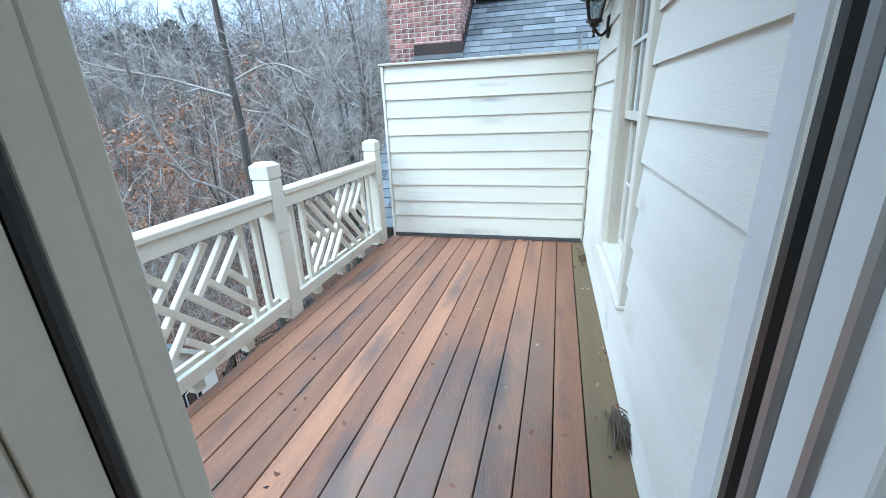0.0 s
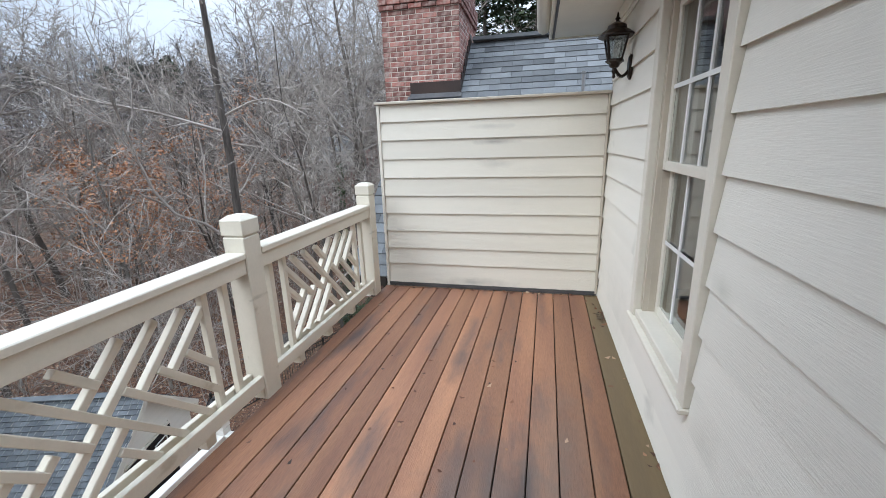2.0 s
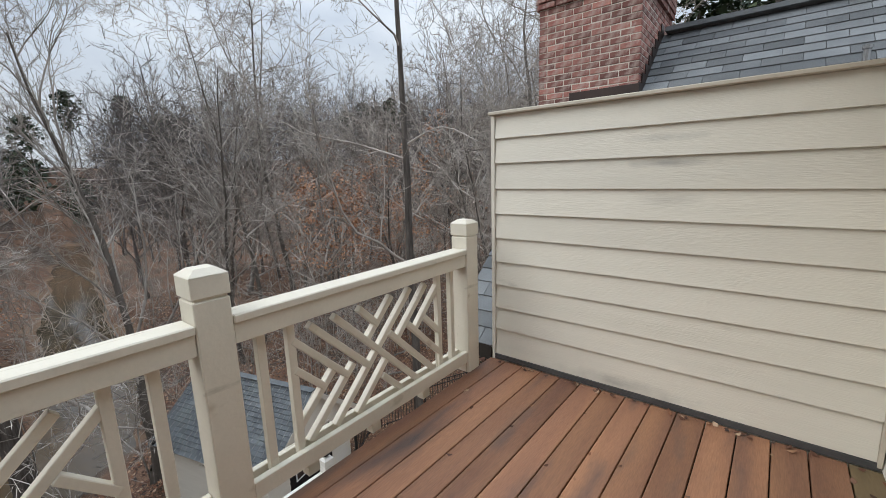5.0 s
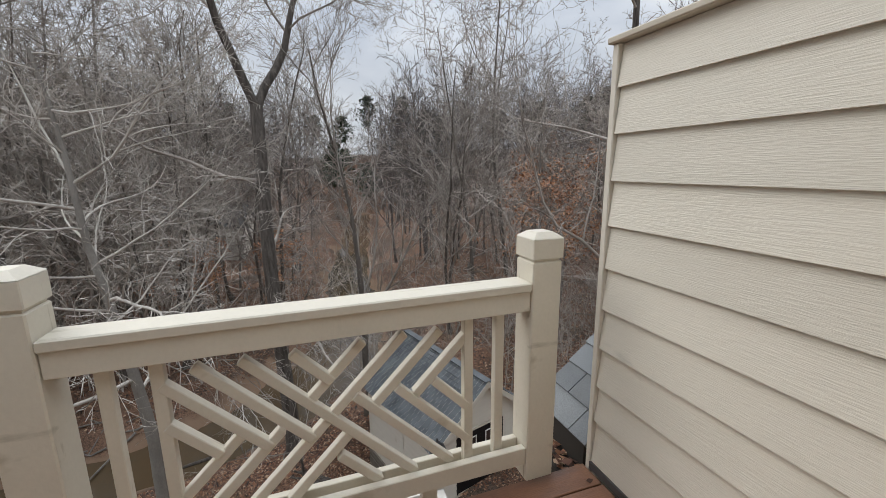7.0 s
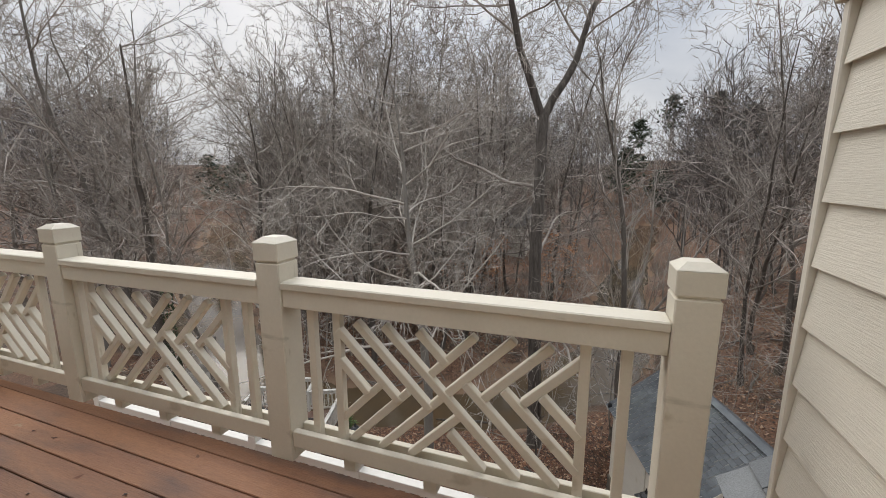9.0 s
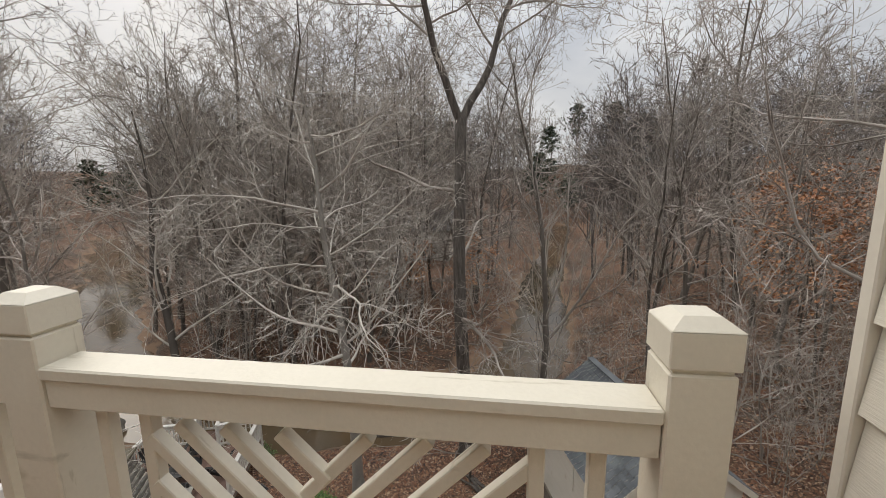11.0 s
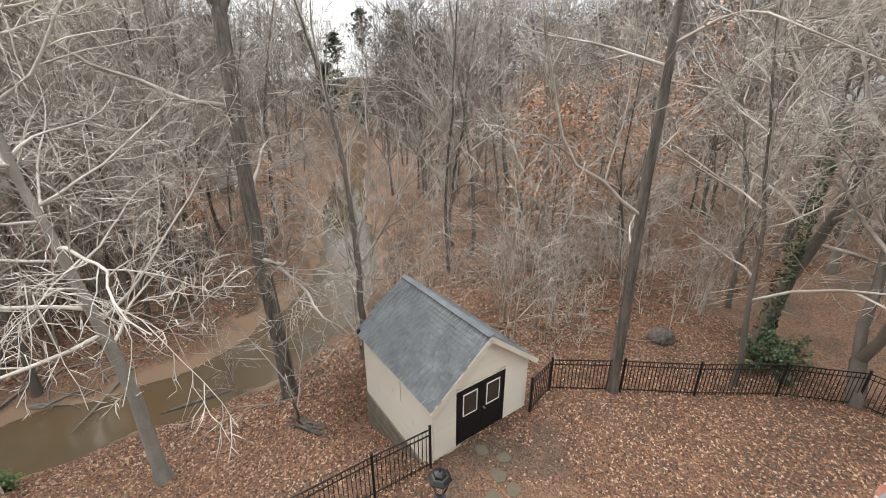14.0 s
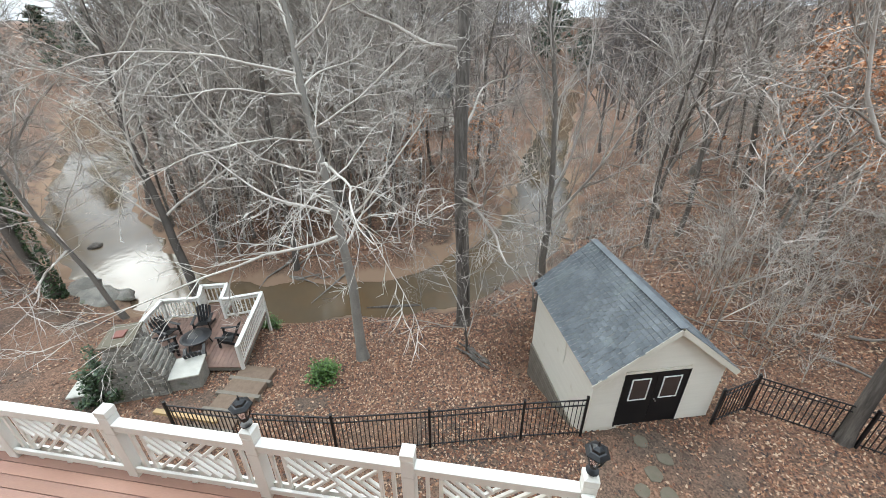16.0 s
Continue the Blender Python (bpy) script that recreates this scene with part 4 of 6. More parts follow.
DX0, DX1, DH = 0.86, 2.63, 1.92
z = 0.0
while z < SR - 0.2:
    z1 = z + 0.19
    inset = max(0.0, (z1 - SE) / (SR - 0.12 - SE) * SW / 2)
    if z < DH + 0.05:
        spans = [(0.0, DX0 - 0.04), (DX1 + 0.04, SW)]
    else:
        spans = [(inset, SW - inset)]
    for s0, s1 in spans:
        if s1 - s0 > 0.1:
            part("board", lap(bmesh.new(), "x", s0, s1, -0.001, z, z1, -1, 0.032), M_SHEDWALL, shed)
    z = z1
roof = bmesh.new()
tabs = bmesh.new()
OH, EO = 0.24, 0.22
sl = Vector((SW / 2, 0, SR - SE))
run = sl.length
sl.normalize()
for side in (0, 1):
    def place(p):
        return Vector((p.x, p.y, p.z)) if side == 0 else Vector((SW - p.x, p.y, p.z))
    e0 = Vector((0, 0, SE)) - sl * EO
    e1 = Vector((SW / 2, 0, SR))
    nrm = Vector((-sl.z, 0, sl.x))
    q = []
    for off in (0, -0.07):
        for p, y in ((e0, -OH), (e0, SD + OH), (e1, SD + OH), (e1, -OH)):
            q.append(roof.verts.new(place(p + nrm * off + Vector((0, y, 0)))))
    for f in ((0, 1, 2, 3), (7, 6, 5, 4), (0, 4, 5, 1), (3, 2, 6, 7), (0, 3, 7, 4), (1, 5, 6, 2)):
        roof.faces.new([q[i] for i in f])
    n_c = int((run + EO) / 0.135)
    rr = random.Random(8 + side)
    for c in range(n_c):
        y = -OH - rr.uniform(0, 0.2)
        while y < SD + OH - 0.02:
            w = rr.uniform(0.16, 0.26)
            y0, y1 = max(y, -OH - 0.01), min(y + w - 0.013, SD + OH + 0.01)
            lift = rr.uniform(0.022, 0.036)
            s0, s1 = c * 0.135 - 0.01, c * 0.135 + 0.15
            c4 = [place(e0 + sl * s + nrm * h + Vector((0, yy, 0))) for s, h, yy in ((s0, lift, y0), (s0, lift, y1), (s1, 0.002, y1), (s1, 0.002, y0))]
            c4 += [place(e0 + sl * s0 + nrm * 0.0005 + Vector((0, yy, 0))) for yy in (y0, y1)]
            v = [tabs.verts.new(p) for p in c4]
            tabs.faces.new((v[0], v[1], v[2], v[3]))
            tabs.faces.new((v[0], v[4], v[5], v[1]))
            y += w
bmesh.ops.recalc_face_normals(roof, faces=roof.faces)
part("roof", roof, M_TRIM, shed)
tagged(part("shingles", tabs, M_SHINGLE_SHED, shed, "grey asphalt shingles with lichen"), kind="stuff")
bm = bmesh.new()
bar(bm, (SW / 2, -OH - 0.01, SR + 0.012), (SW / 2, SD + OH + 0.01, SR + 0.012), 0.24, 0.022)
part("ridge_cap", bm, M_SHINGLE_SHED, shed)
for s in (0, 1):
    bm = bmesh.new()
    p0, p1 = Vector((0, 0, SE)) - sl * EO, Vector((SW / 2, 0, SR))
    P = [Vector((p.x if s == 0 else SW - p.x, -OH - 0.012, p.z - 0.09)) for p in (p0, p1)]
    bar(bm, P[0], P[1], 0.024, 0.15)
    part("rake_board", bm, M_TRIM, shed)
part("door_head", boxed(DX0 - 0.05, DX1 + 0.05, -0.045, -0.001, DH + 0.03, DH + 0.10), M_TRIM, shed)
for x in (DX0 - 0.04, DX1):
    part("door_jamb", boxed(x, x + 0.04, -0.05, -0.001, 0.0, DH + 0.03), M_DOORBLACK, shed)
for i in range(2):
    x0 = DX0 + 0.005 + i * (DX1 - DX0) / 2
    x1 = x0 + (DX1 - DX0) / 2 - 0.01
    d = part("door", boxed(x0, x1, -0.045, -0.003, 0.03, DH, bev=0.004), M_DOORBLACK, shed, "black painted door with a framed upper pane")
    px0, px1, pz0, pz1 = x0 + 0.17, x1 - 0.17, 0.98, 1.76
    for bx in ((px0, px1, pz0, pz0 + 0.035), (px0, px1, pz1 - 0.035, pz1), (px0, px0 + 0.035, pz0 + 0.036, pz1 - 0.036), (px1 - 0.035, px1, pz0 + 0.036, pz1 - 0.036)):
        part("pane_frame", boxed(bx[0], bx[1], -0.062, -0.0455, bx[2], bx[3]), M_WHITE, d)
    part("pane", boxed(px0 + 0.036, px1 - 0.036, -0.052, -0.046, pz0 + 0.036, pz1 - 0.036), mat("reddish_dark_glass", (0.06, 0.045, 0.04), rough=0.08, bump=0) if i == 0 else bpy.data.materials["reddish_dark_glass"], d, "dark reflecting pane")
bm = bmesh.new()
lathe(bm, [(0.03, 0.0), (0.012, 0.02), (0.012, 0.05), (0.03, 0.06), (0.028, 0.08)], 10, pose((DX0 + DX1) / 2 + 0.08, -0.046, 0.95) @ Matrix.Rotation(radians(90), 4, "X"))
part("door_knob", bm, M_ALU, shed)
for i in range(12):
    part("skirt_board", boxed(-0.05 - 0.006 * (i % 2), -0.012, 0.12, SD, -2.62 + 0.17 * i, -2.47 + 0.17 * i), M_OLDWOOD, shed, "weathered grey skirting board")
part("shutter", boxed(-0.03, -0.002, 1.7, 2.6, 0.85, 1.65, bev=0.004), M_SHEDWALL, shed)
part("foundation", boxed(-0.01, SW + 0.01, 0.02, SD, -2.9, -0.601), M_OLDWOOD, shed)
bm = bmesh.new()
lathe(bm, [(0.07, 0.0), (0.07, 0.10), (0.04, 0.16), (0.02, 0.17)], 10, pose(-0.12, SD + 0.05, SE - 0.12))
part("flood_lamp", bm, M_BLACK, shed)

# ---- metal fence ----


def metal_fence(run, h, label):
    """Black picket fence: a thing with its posts and panels, each panel with rails and pickets."""
    feet = [Vector((x, y, float(ground_z(x, y)))) for x, y in run]
    f = thing("metal_fence", label, "fence", Matrix.Translation(feet[0]))
    o = feet[0]
    for p in feet:
        s = part("post", boxed(-0.032, 0.032, -0.032, 0.032, -0.3, h, bev=0.003), M_BLACK, f)
        s.matrix_basis = Matrix.Translation(p - o)
        part("post_cap", boxed(-0.038, 0.038, -0.038, 0.038, h + 0.0005, h + 0.02, bev=0.005), M_BLACK, s)
    picket = bpy.data.meshes.new("picket")
    bm = boxed(-0.009, 0.009, -0.009, 0.009, 0.05, h * 0.94)
    bm.to_mesh(picket)
    bm.free()
    picket.materials.append(M_BLACK)
    for p, q in zip(feet, feet[1:]):
        d = q - p
        bm = bmesh.new()
        bar(bm, Vector((0, 0, h * 0.93)), d + Vector((0, 0, h * 0.93)), 0.030, 0.030)
        panel = part("panel", bm, M_BLACK, f)
        panel.matrix_basis = Matrix.Translation(p - o)
        for u in (0.80, 0.10):
            bm = bmesh.new()
            bar(bm, Vector((0, 0, h * u)), d + Vector((0, 0, h * u)), 0.028, 0.028)
            part("rail", bm, M_BLACK, panel)
        n = int(d.length / 0.112)
        for k in range(1, n):
            ob = part_of("picket", picket, None, panel)
            ob.matrix_basis = Matrix.Translation(d * (k / n))
    return f


LEFT = [(-10.25, 1.74), (-9.9, 0.1), (-9.3, -2.31), (-8.72, -4.71), (-8.55, -7.0), (-8.5, -9.2)]
RIGHT = [(-11.10, 5.42), (-11.62, 6.50), (-10.62, 8.62), (-9.62, 10.80), (-8.60, 13.2), (-7.4, 15.0), (-5.4, 15.6), (-3.2, 16.2)]
metal_fence(LEFT, 1.5, "black metal picket fence along the yard's leaf-strewn edge")
metal_fence(RIGHT, 1.36, "black metal picket fence running from the shed into the woods")


# ---- trees ----
def unit(v):
    return v / np.maximum(np.linalg.norm(v, axis=-1, keepdims=True), 1e-9)


def tube(V, F, pts, radii, sides):
    """Adds a tapered tube along pts."""
    base = len(V)
    n = len(pts)
    for i, (p, r) in enumerate(zip(pts, radii)):
        d = (pts[min(i + 1, n - 1)] - pts[max(i - 1, 0)]).normalized()
        s = d.cross(Vector((0.31, 0.77, 0.55))).normalized()
        u = d.cross(s)
        for k in range(sides):
            a = 2 * math.pi * k / sides
            V.append(p + (s * math.cos(a) + u * math.sin(a)) * r)
    for i in range(n - 1):
        for k in range(sides):
            a, b = base + i * sides + k, base + i * sides + (k + 1) % sides
            F.append((a, b, b + sides, a + sides))


def strands(P, R, sides, rs):
    """Triangles of many tapered strands at once: P is strand x point x 3, R their radii. Two sides make a sliver that ends in a point."""
    n, m = R.shape
    d = unit(np.gradient(P, axis=1))
    ref = np.repeat(unit(rs.normal(size=(n, 1, 3))), m, axis=1) if sides == 2 else np.broadcast_to(np.array((0.31, 0.77, 0.55)), P.shape)
    s = unit(np.cross(d, ref))
    u = np.cross(d, s)
    ang = 2 * np.pi * np.arange(sides) / sides
    ring = P[:, :, None] + (s[:, :, None] * np.cos(ang)[:, None] + u[:, :, None] * np.sin(ang)[:, None]) * R[:, :, None, None]
    V = ring.reshape(-1, 3)
    row = (np.arange(n)[:, None] * m + np.arange(m - 1)[None]) * sides
    F = []
    if sides == 2:
        q = row[:, :-1].ravel()
        F += [np.stack([q, q + 1, q + 3], -1), np.stack([q, q + 3, q + 2], -1)]
        q = row[:, -1]
        F.append(np.stack([q, q + 1, q + 2], -1))
    else:
        q = row.ravel()
        for k in range(sides):
            e = (k + 1) % sides
            F += [np.stack([q + k, q + e, q + e + sides], -1), np.stack([q + k, q + e + sides, q + k + sides], -1)]
    return V, np.concatenate(F)


def grow(rs, cfg, level, base, way, length, radius, out):
    """Limbs that wander, bend and taper, and the smaller ones that they bear, all of one level at a time."""
    n, seg = len(base), cfg["seg"][level]
    j, lift = cfg["wander"][level], cfg["lift"][level]
    d = unit(way)
    bend = rs.normal(size=(n, 3)) * j * (0.22 if level else 0.0)
    hold = 0.0 if level else 0.35
    P, R = np.zeros((n, seg + 1, 3)), np.zeros((n, seg + 1))
    P[:, 0], R[:, 0] = base, radius
    floor = 0.003 * cfg.get("thin", 1)
    for i in range(seg):
        d = unit(d * (1 - hold) + unit(way) * hold + rs.uniform(-j, j, (n, 3)) + bend + np.array((0, 0, lift)))
        P[:, i + 1] = P[:, i] + d * (length / seg)[:, None]
        R[:, i + 1] = np.maximum(radius * (1 - (i + 1) / seg * cfg["taper"][level]), floor)
    out[level > 0].append(strands(P, R, cfg["sides"][level], rs))
    if level + 1 == len(cfg["seg"]):
        out[2].append(P[:, -1])
        return
    k, t0 = cfg["kids"][level], cfg["from"][level]
    t = t0 + (1 - t0) * (np.arange(k)[None] + rs.uniform(0.05, 0.95, (n, k))) / k
    i = np.minimum((t * seg).astype(int), seg - 1)
    f = t * seg - i
    rows = np.arange(n)[:, None]
    a, b = P[rows, i], P[rows, i + 1]
    q = a + (b - a) * f[..., None]
    rq = R[rows, i] * (1 - f) + R[rows, i + 1] * f
    ax = unit(b - a)
    az = (np.arange(k) * 2.4 + rs.uniform(-0.6, 0.6, (n, k))) if level == 0 else rs.uniform(0, 2 * np.pi, (n, k))
    s = unit(np.cross(ax, np.array((0.1, 0.9, 0.3))))
    u = np.cross(ax, s)
    ang = np.radians(rs.uniform(*cfg["angle"][level], (n, k)))
    nd = ax * np.cos(ang)[..., None] + (s * np.cos(az)[..., None] + u * np.sin(az)[..., None]) * np.sin(ang)[..., None]
    size = length[:, None] * cfg["ratio"][level] * rs.uniform(0.6, 1.25, (n, k)) * (1.25 - 0.7 * t if level == 0 else 1.1 - 0.5 * t)
    rad = np.maximum(np.minimum(rq * 0.7, size * cfg.get("stout", 0.011)), floor)
    grow(rs, cfg, level + 1, q.reshape(-1, 3), nd.reshape(-1, 3), size.ravel(), rad.ravel(), out)


def joined(pieces):
    V, F, base = [], [], 0
    for v, f in pieces:
        V.append(v)
        F.append(f + base)
        base += len(v)
    return np.concatenate(V), np.concatenate(F)


def tree_meshes(seed, cfg, height, radius, lean=(0, 0), fork=0.0):
    """Trunk and crown meshes, the twigs' ends, and the raw triangles."""
    rs = np.random.RandomState(seed)
    out = ([], [], [])
    one = np.ones(1)
    if fork:
        t = np.array((0, 0.06, 0.15, 0.3, 0.45, 0.6, 0.8, 1.0))
        sway = 0.22 * np.sin(t * 5 + seed)
        P = np.stack([lean[0] * t * t * 10 + sway * t, lean[1] * t * t * 10 - sway * t, -0.4 + (fork + 0.4) * t], -1)
        out[0].append(strands(P[None], radius * np.array(((1.5, 1.1, 1.0, 0.95, 0.9, 0.86, 0.82, 0.8),)), 10, rs))
        for a, s in ((2.2, 0.42), (-0.9, 0.34)):
            grow(rs, dict(cfg, wander=[0.14] + cfg["wander"][1:], ratio=[0.46] + cfg["ratio"][1:]), 0, P[-1:] - np.array((0, 0, 0.15)), np.array(((math.cos(a) * s, math.sin(a) * s, 1.0),)), one * (height - fork), one * radius * 0.6, out)
        for k in range(cfg.get("low", 3)):
            a = 2.1 * k + 0.6
            grow(rs, cfg, 1, P[4 + k % 3][None], np.array(((math.cos(a), math.sin(a), 0.2),)), one * height * 0.22, one * radius * 0.3, out)
    else:
        grow(rs, cfg, 0, np.array(((0, 0, -0.4),)), np.array(((lean[0], lean[1], 1.0),)), one * height, one * radius, out)
        foot_line = np.array((((0, 0, -0.4), (0, 0, 0.05), (lean[0] * 0.5, lean[1] * 0.5, 0.5)),), dtype=float)
        out[0].append(strands(foot_line, radius * np.array(((1.55, 1.25, 0.95),)), cfg["sides"][0], rs))
    low, high = joined(out[0]), joined(out[1])
    return mesh_fast("trunk", *low), mesh_fast("crown", *high), np.concatenate(out[2]), joined([low, high])


def smooth(me):
    me.polygons.foreach_set("use_smooth", np.ones(len(me.polygons), dtype=bool))
    return me


def tree(name, meshes, bark, twig, label, m, group=""):
    t = thing(name, label, "tree", m, group)
    part_of("trunk", smooth(meshes[0]), bark, t)
    part_of("crown", smooth(meshes[1]), twig, t, "bare branching twigs")
    return t


def habit(base, **change):
    c = dict(base)
    c.update(change)
    return c


# how each kind of tree branches, level by level: trunk, limbs, branches, twigs, twiglets
WOOD = {"thin": 3.4, "stout": 0.0095, "seg": [10, 7, 4, 3, 1], "wander": [0.14, 0.23, 0.28, 0.32, 0.3], "lift": [0.02, 0.07, 0.05, 0.02, 0.0], "taper": [0.85, 0.85, 0.8, 0.7, 0.7], "sides": [8, 3, 2, 2, 2],
        "kids": [16, 8, 6, 4], "from": [0.22, 0.15, 0.12, 0.1], "angle": [(32, 78), (25, 62), (25, 65), (25, 65)], "ratio": [0.42, 0.48, 0.46, 0.55]}
HERO = habit(WOOD, thin=1.9, stout=0.0078, seg=[12, 9, 6, 4, 2], sides=[12, 6, 3, 2, 2], kids=[17, 10, 7, 6])
SPREAD = habit(HERO, stout=0.0078, wander=[0.07, 0.21, 0.28, 0.32, 0.32], kids=[24, 10, 7, 4], angle=[(58, 96), (25, 60), (28, 65), (28, 68)], ratio=[0.46, 0.50, 0.46, 0.50],
               lift=[0.02, 0.05, -0.01, -0.05, -0.06], **{"from": [0.36, 0.14, 0.1, 0.1]})
VASE = habit(WOOD, kids=[22, 9, 6, 4], angle=[(16, 40), (14, 40), (16, 42), (20, 45)], ratio=[0.42, 0.46, 0.44, 0.5], lift=[0.02, 0.10, 0.09, 0.05, 0.03], **{"from": [0.2, 0.15, 0.1, 0.1]})
SMALL = {"thin": 2.6, "stout": 0.0085, "seg": [8, 5, 3, 1], "wander": [0.15, 0.22, 0.28, 0.3], "lift": [0.02, 0.05, 0.02, 0.0], "taper": [0.85, 0.8, 0.7, 0.7], "sides": [4, 2, 2, 2],
         "kids": [13, 7, 5], "from": [0.15, 0.15, 0.12], "angle": [(35, 80), (25, 62), (25, 65)], "ratio": [0.52, 0.52, 0.5]}
BRUSH = habit(SMALL, thin=3.4, stout=0.010, kids=[10, 5, 4], sides=[3, 2, 2, 2], angle=[(20, 60), (25, 62), (25, 65)])
FAR = {"thin": 9, "stout": 0.012, "seg": [6, 4, 2, 1], "wander": [0.08, 0.18, 0.25, 0.3], "lift": [0.0, 0.08, 0.04, 0.0], "taper": [0.8, 0.8, 0.7, 0.7], "sides": [3, 2, 2, 2],
       "kids": [14, 7, 5], "from": [0.18, 0.15, 0.12], "angle": [(26, 66), (25, 60), (25, 60)], "ratio": [0.42, 0.5, 0.55]}


def foot(x, y):
    return pose(x, y, float(ground_z(x, y)))


tree("tree", tree_meshes(11, SPREAD, 13.5, 0.20, (-0.02, -0.05)), M_BARK_PALE, M_TWIG_PALE, "pale-barked bare tree spreading white branches over the bank", foot(-12.84, -5.46))
tree("tree", tree_meshes(12, habit(HERO, low=4), 24.0, 0.27, (-0.12, -0.05), fork=13.2), M_BARK_DARK, M_TWIG, "tall dark-barked tree forking high above the creek bank", foot(-15.8, -2.1))
tree("tree", tree_meshes(13, habit(VASE, sides=[10, 5, 3, 2, 2], thin=2.0, stout=0.0085), 15.5, 0.16, (0, 0)), M_BARK, M_TWIG, "upright bare tree with brushlike crown behind the shed", foot(-17.0, 0.95))
tree("tree", tree_meshes(14, habit(HERO, wander=[0.04, 0.30, 0.30, 0.3, 0.3], kids=[13, 9, 6, 5], ratio=[0.27, 0.5, 0.5, 0.55], angle=[(50, 95), (25, 62), (25, 65), (25, 65)]), 23.0, 0.185, (0.0, 0.0)), M_BARK_DARK, M_TWIG, "tall dark tree beside the black fence", foot(-10.8, 8.44))
tree("tree", tree_meshes(15, SMALL, 5.5, 0.05, (0.03, 0)), M_BARK_DARK, M_TWIG, "thin bare sapling beside a dark tree", foot(-13.76, -1.76))
tree("tree", tree_meshes(16, habit(HERO, kids=[16, 9, 6, 5]), 17.0, 0.24, (-0.08, -0.06)), M_BARK, M_TWIG_PALE, "bare tree growing through the creekside deck", foot(-17.3, -15.9))
tree("tree", tree_meshes(17, HERO, 19.0, 0.24, (0.02, 0.05)), M_BARK, M_TWIG, "bare tree clad in ivy below", foot(-11.1, 16.0))
tree("tree", tree_meshes(19, habit(HERO, low=0, lift=[0.02, 0.0, -0.04, -0.06, -0.06]), 16.0, 0.27, (-0.02, 0.02), fork=1.3), M_BARK, M_TWIG, "thick twin-trunked tree behind the black fence", foot(-7.55, 15.1))
tree("tree", tree_meshes(18, habit(HERO, kids=[14, 8, 6, 5]), 18.0, 0.26, (-0.05, -0.05)), M_BARK, M_TWIG, "leaning bare tree clad in ivy", foot(-15.6, -22.0))
VARIANTS = [tree_meshes(20 + i, WOOD, 15.0 + 1.5 * (i % 3), 0.10 + 0.02 * (i % 3), (0.03 * (i - 2), 0.03 * (2 - i)))[:2] for i in range(6)]
VARIANTS += [tree_meshes(30 + i, VASE, 13.0, 0.12, (0.03 * i, -0.02))[:2] for i in range(2)]
for i, (a, b) in enumerate(VARIANTS):
    smooth(a).materials.append(M_BARK_GREY if i % 2 else M_BARK)
    smooth(b).materials.append(M_TWIG)
rng = random.Random(77)
TAKEN = [(-12.84, -5.46), (-15.8, -2.1), (-17.0, 0.95), (-10.8, 8.44), (-17.3, -15.9), (-11.1, 16.0), (-15.6, -22.0), (-7.55, 15.1)]


def clear(x, y, gap):
    """True where a tree may stand."""
    if creek_gap(np.array(x), np.array(y)) < (2.6 if x < -22 and y > -5 else 0.8):
        return False
    if x > -14.8 and -24 < y < 8.8:
        return False
    if x > -9 and y < 18 or x > -2.2 and y > 0 or x > 3:
        return False
    if -18.5 < x < -10 and -16.5 < y < -7.5:
        return False
    if x > -23 and -12.0 < y < 12.0:
        return False
    return all((x - a) ** 2 + (y - b) ** 2 > gap * gap for a, b in TAKEN)


def brushy(x, y):
    """True where saplings and brush may stand."""
    if creek_gap(np.array(x), np.array(y)) < 0.6 or x > -12.2 and y < 8.6 or x > -9 and y < 20 or x > -2.5:
        return False
    if -18.5 < x and -24 < y < -7.0 or x > -16.8 and -7.1 < y < 0.5:
        return False
    return not (x > -16.2 and 0.4 < y < 6.5)


made = 0
while made < 58:
    ang, r = radians(rng.uniform(2, 158)), 13 + 29 * math.sqrt(rng.random())
    x, y = -2 - r * math.sin(ang), -1 + r * math.cos(ang)
    if not clear(x, y, 2.2):
        continue
    TAKEN.append((x, y))
    t = thing("tree", "bare grey-brown woodland tree", "tree", foot(x, y) @ pose(0, 0, 0, rng.uniform(-6, 6), rng.uniform(-6, 6), rng.uniform(0, 360)) @ Matrix.Scale(rng.uniform(0.75, 1.1), 4), "woodland trees")
    a, b = VARIANTS[rng.randrange(len(VARIANTS))]
    part_of("trunk", a, None, t)
    part_of("crown", b, None, t)
    made += 1


# taller trees on the creek's far bank and up the slope
made = 0
while made < 42:
    ang, r = radians(rng.uniform(86, 160) if made < 18 else rng.uniform(15, 72) if made < 28 else rng.uniform(106, 152)), rng.uniform(21, 40)
    x, y = -2 - r * math.sin(ang), -1 + r * math.cos(ang)
    if not clear(x, y, 1.8):
        continue
    TAKEN.append((x, y))
    t = thing("tree", "tall bare tree on the creek's far bank", "tree", foot(x, y) @ pose(0, 0, 0, rng.uniform(-8, 8), rng.uniform(-8, 8), rng.uniform(0, 360)) @ Matrix.Scale(rng.uniform(1.15, 1.45), 4), "tall bank trees")
    a, b = VARIANTS[rng.randrange(len(VARIANTS))]
    part_of("trunk", a, None, t)
    part_of("crown", b, None, t)
    made += 1


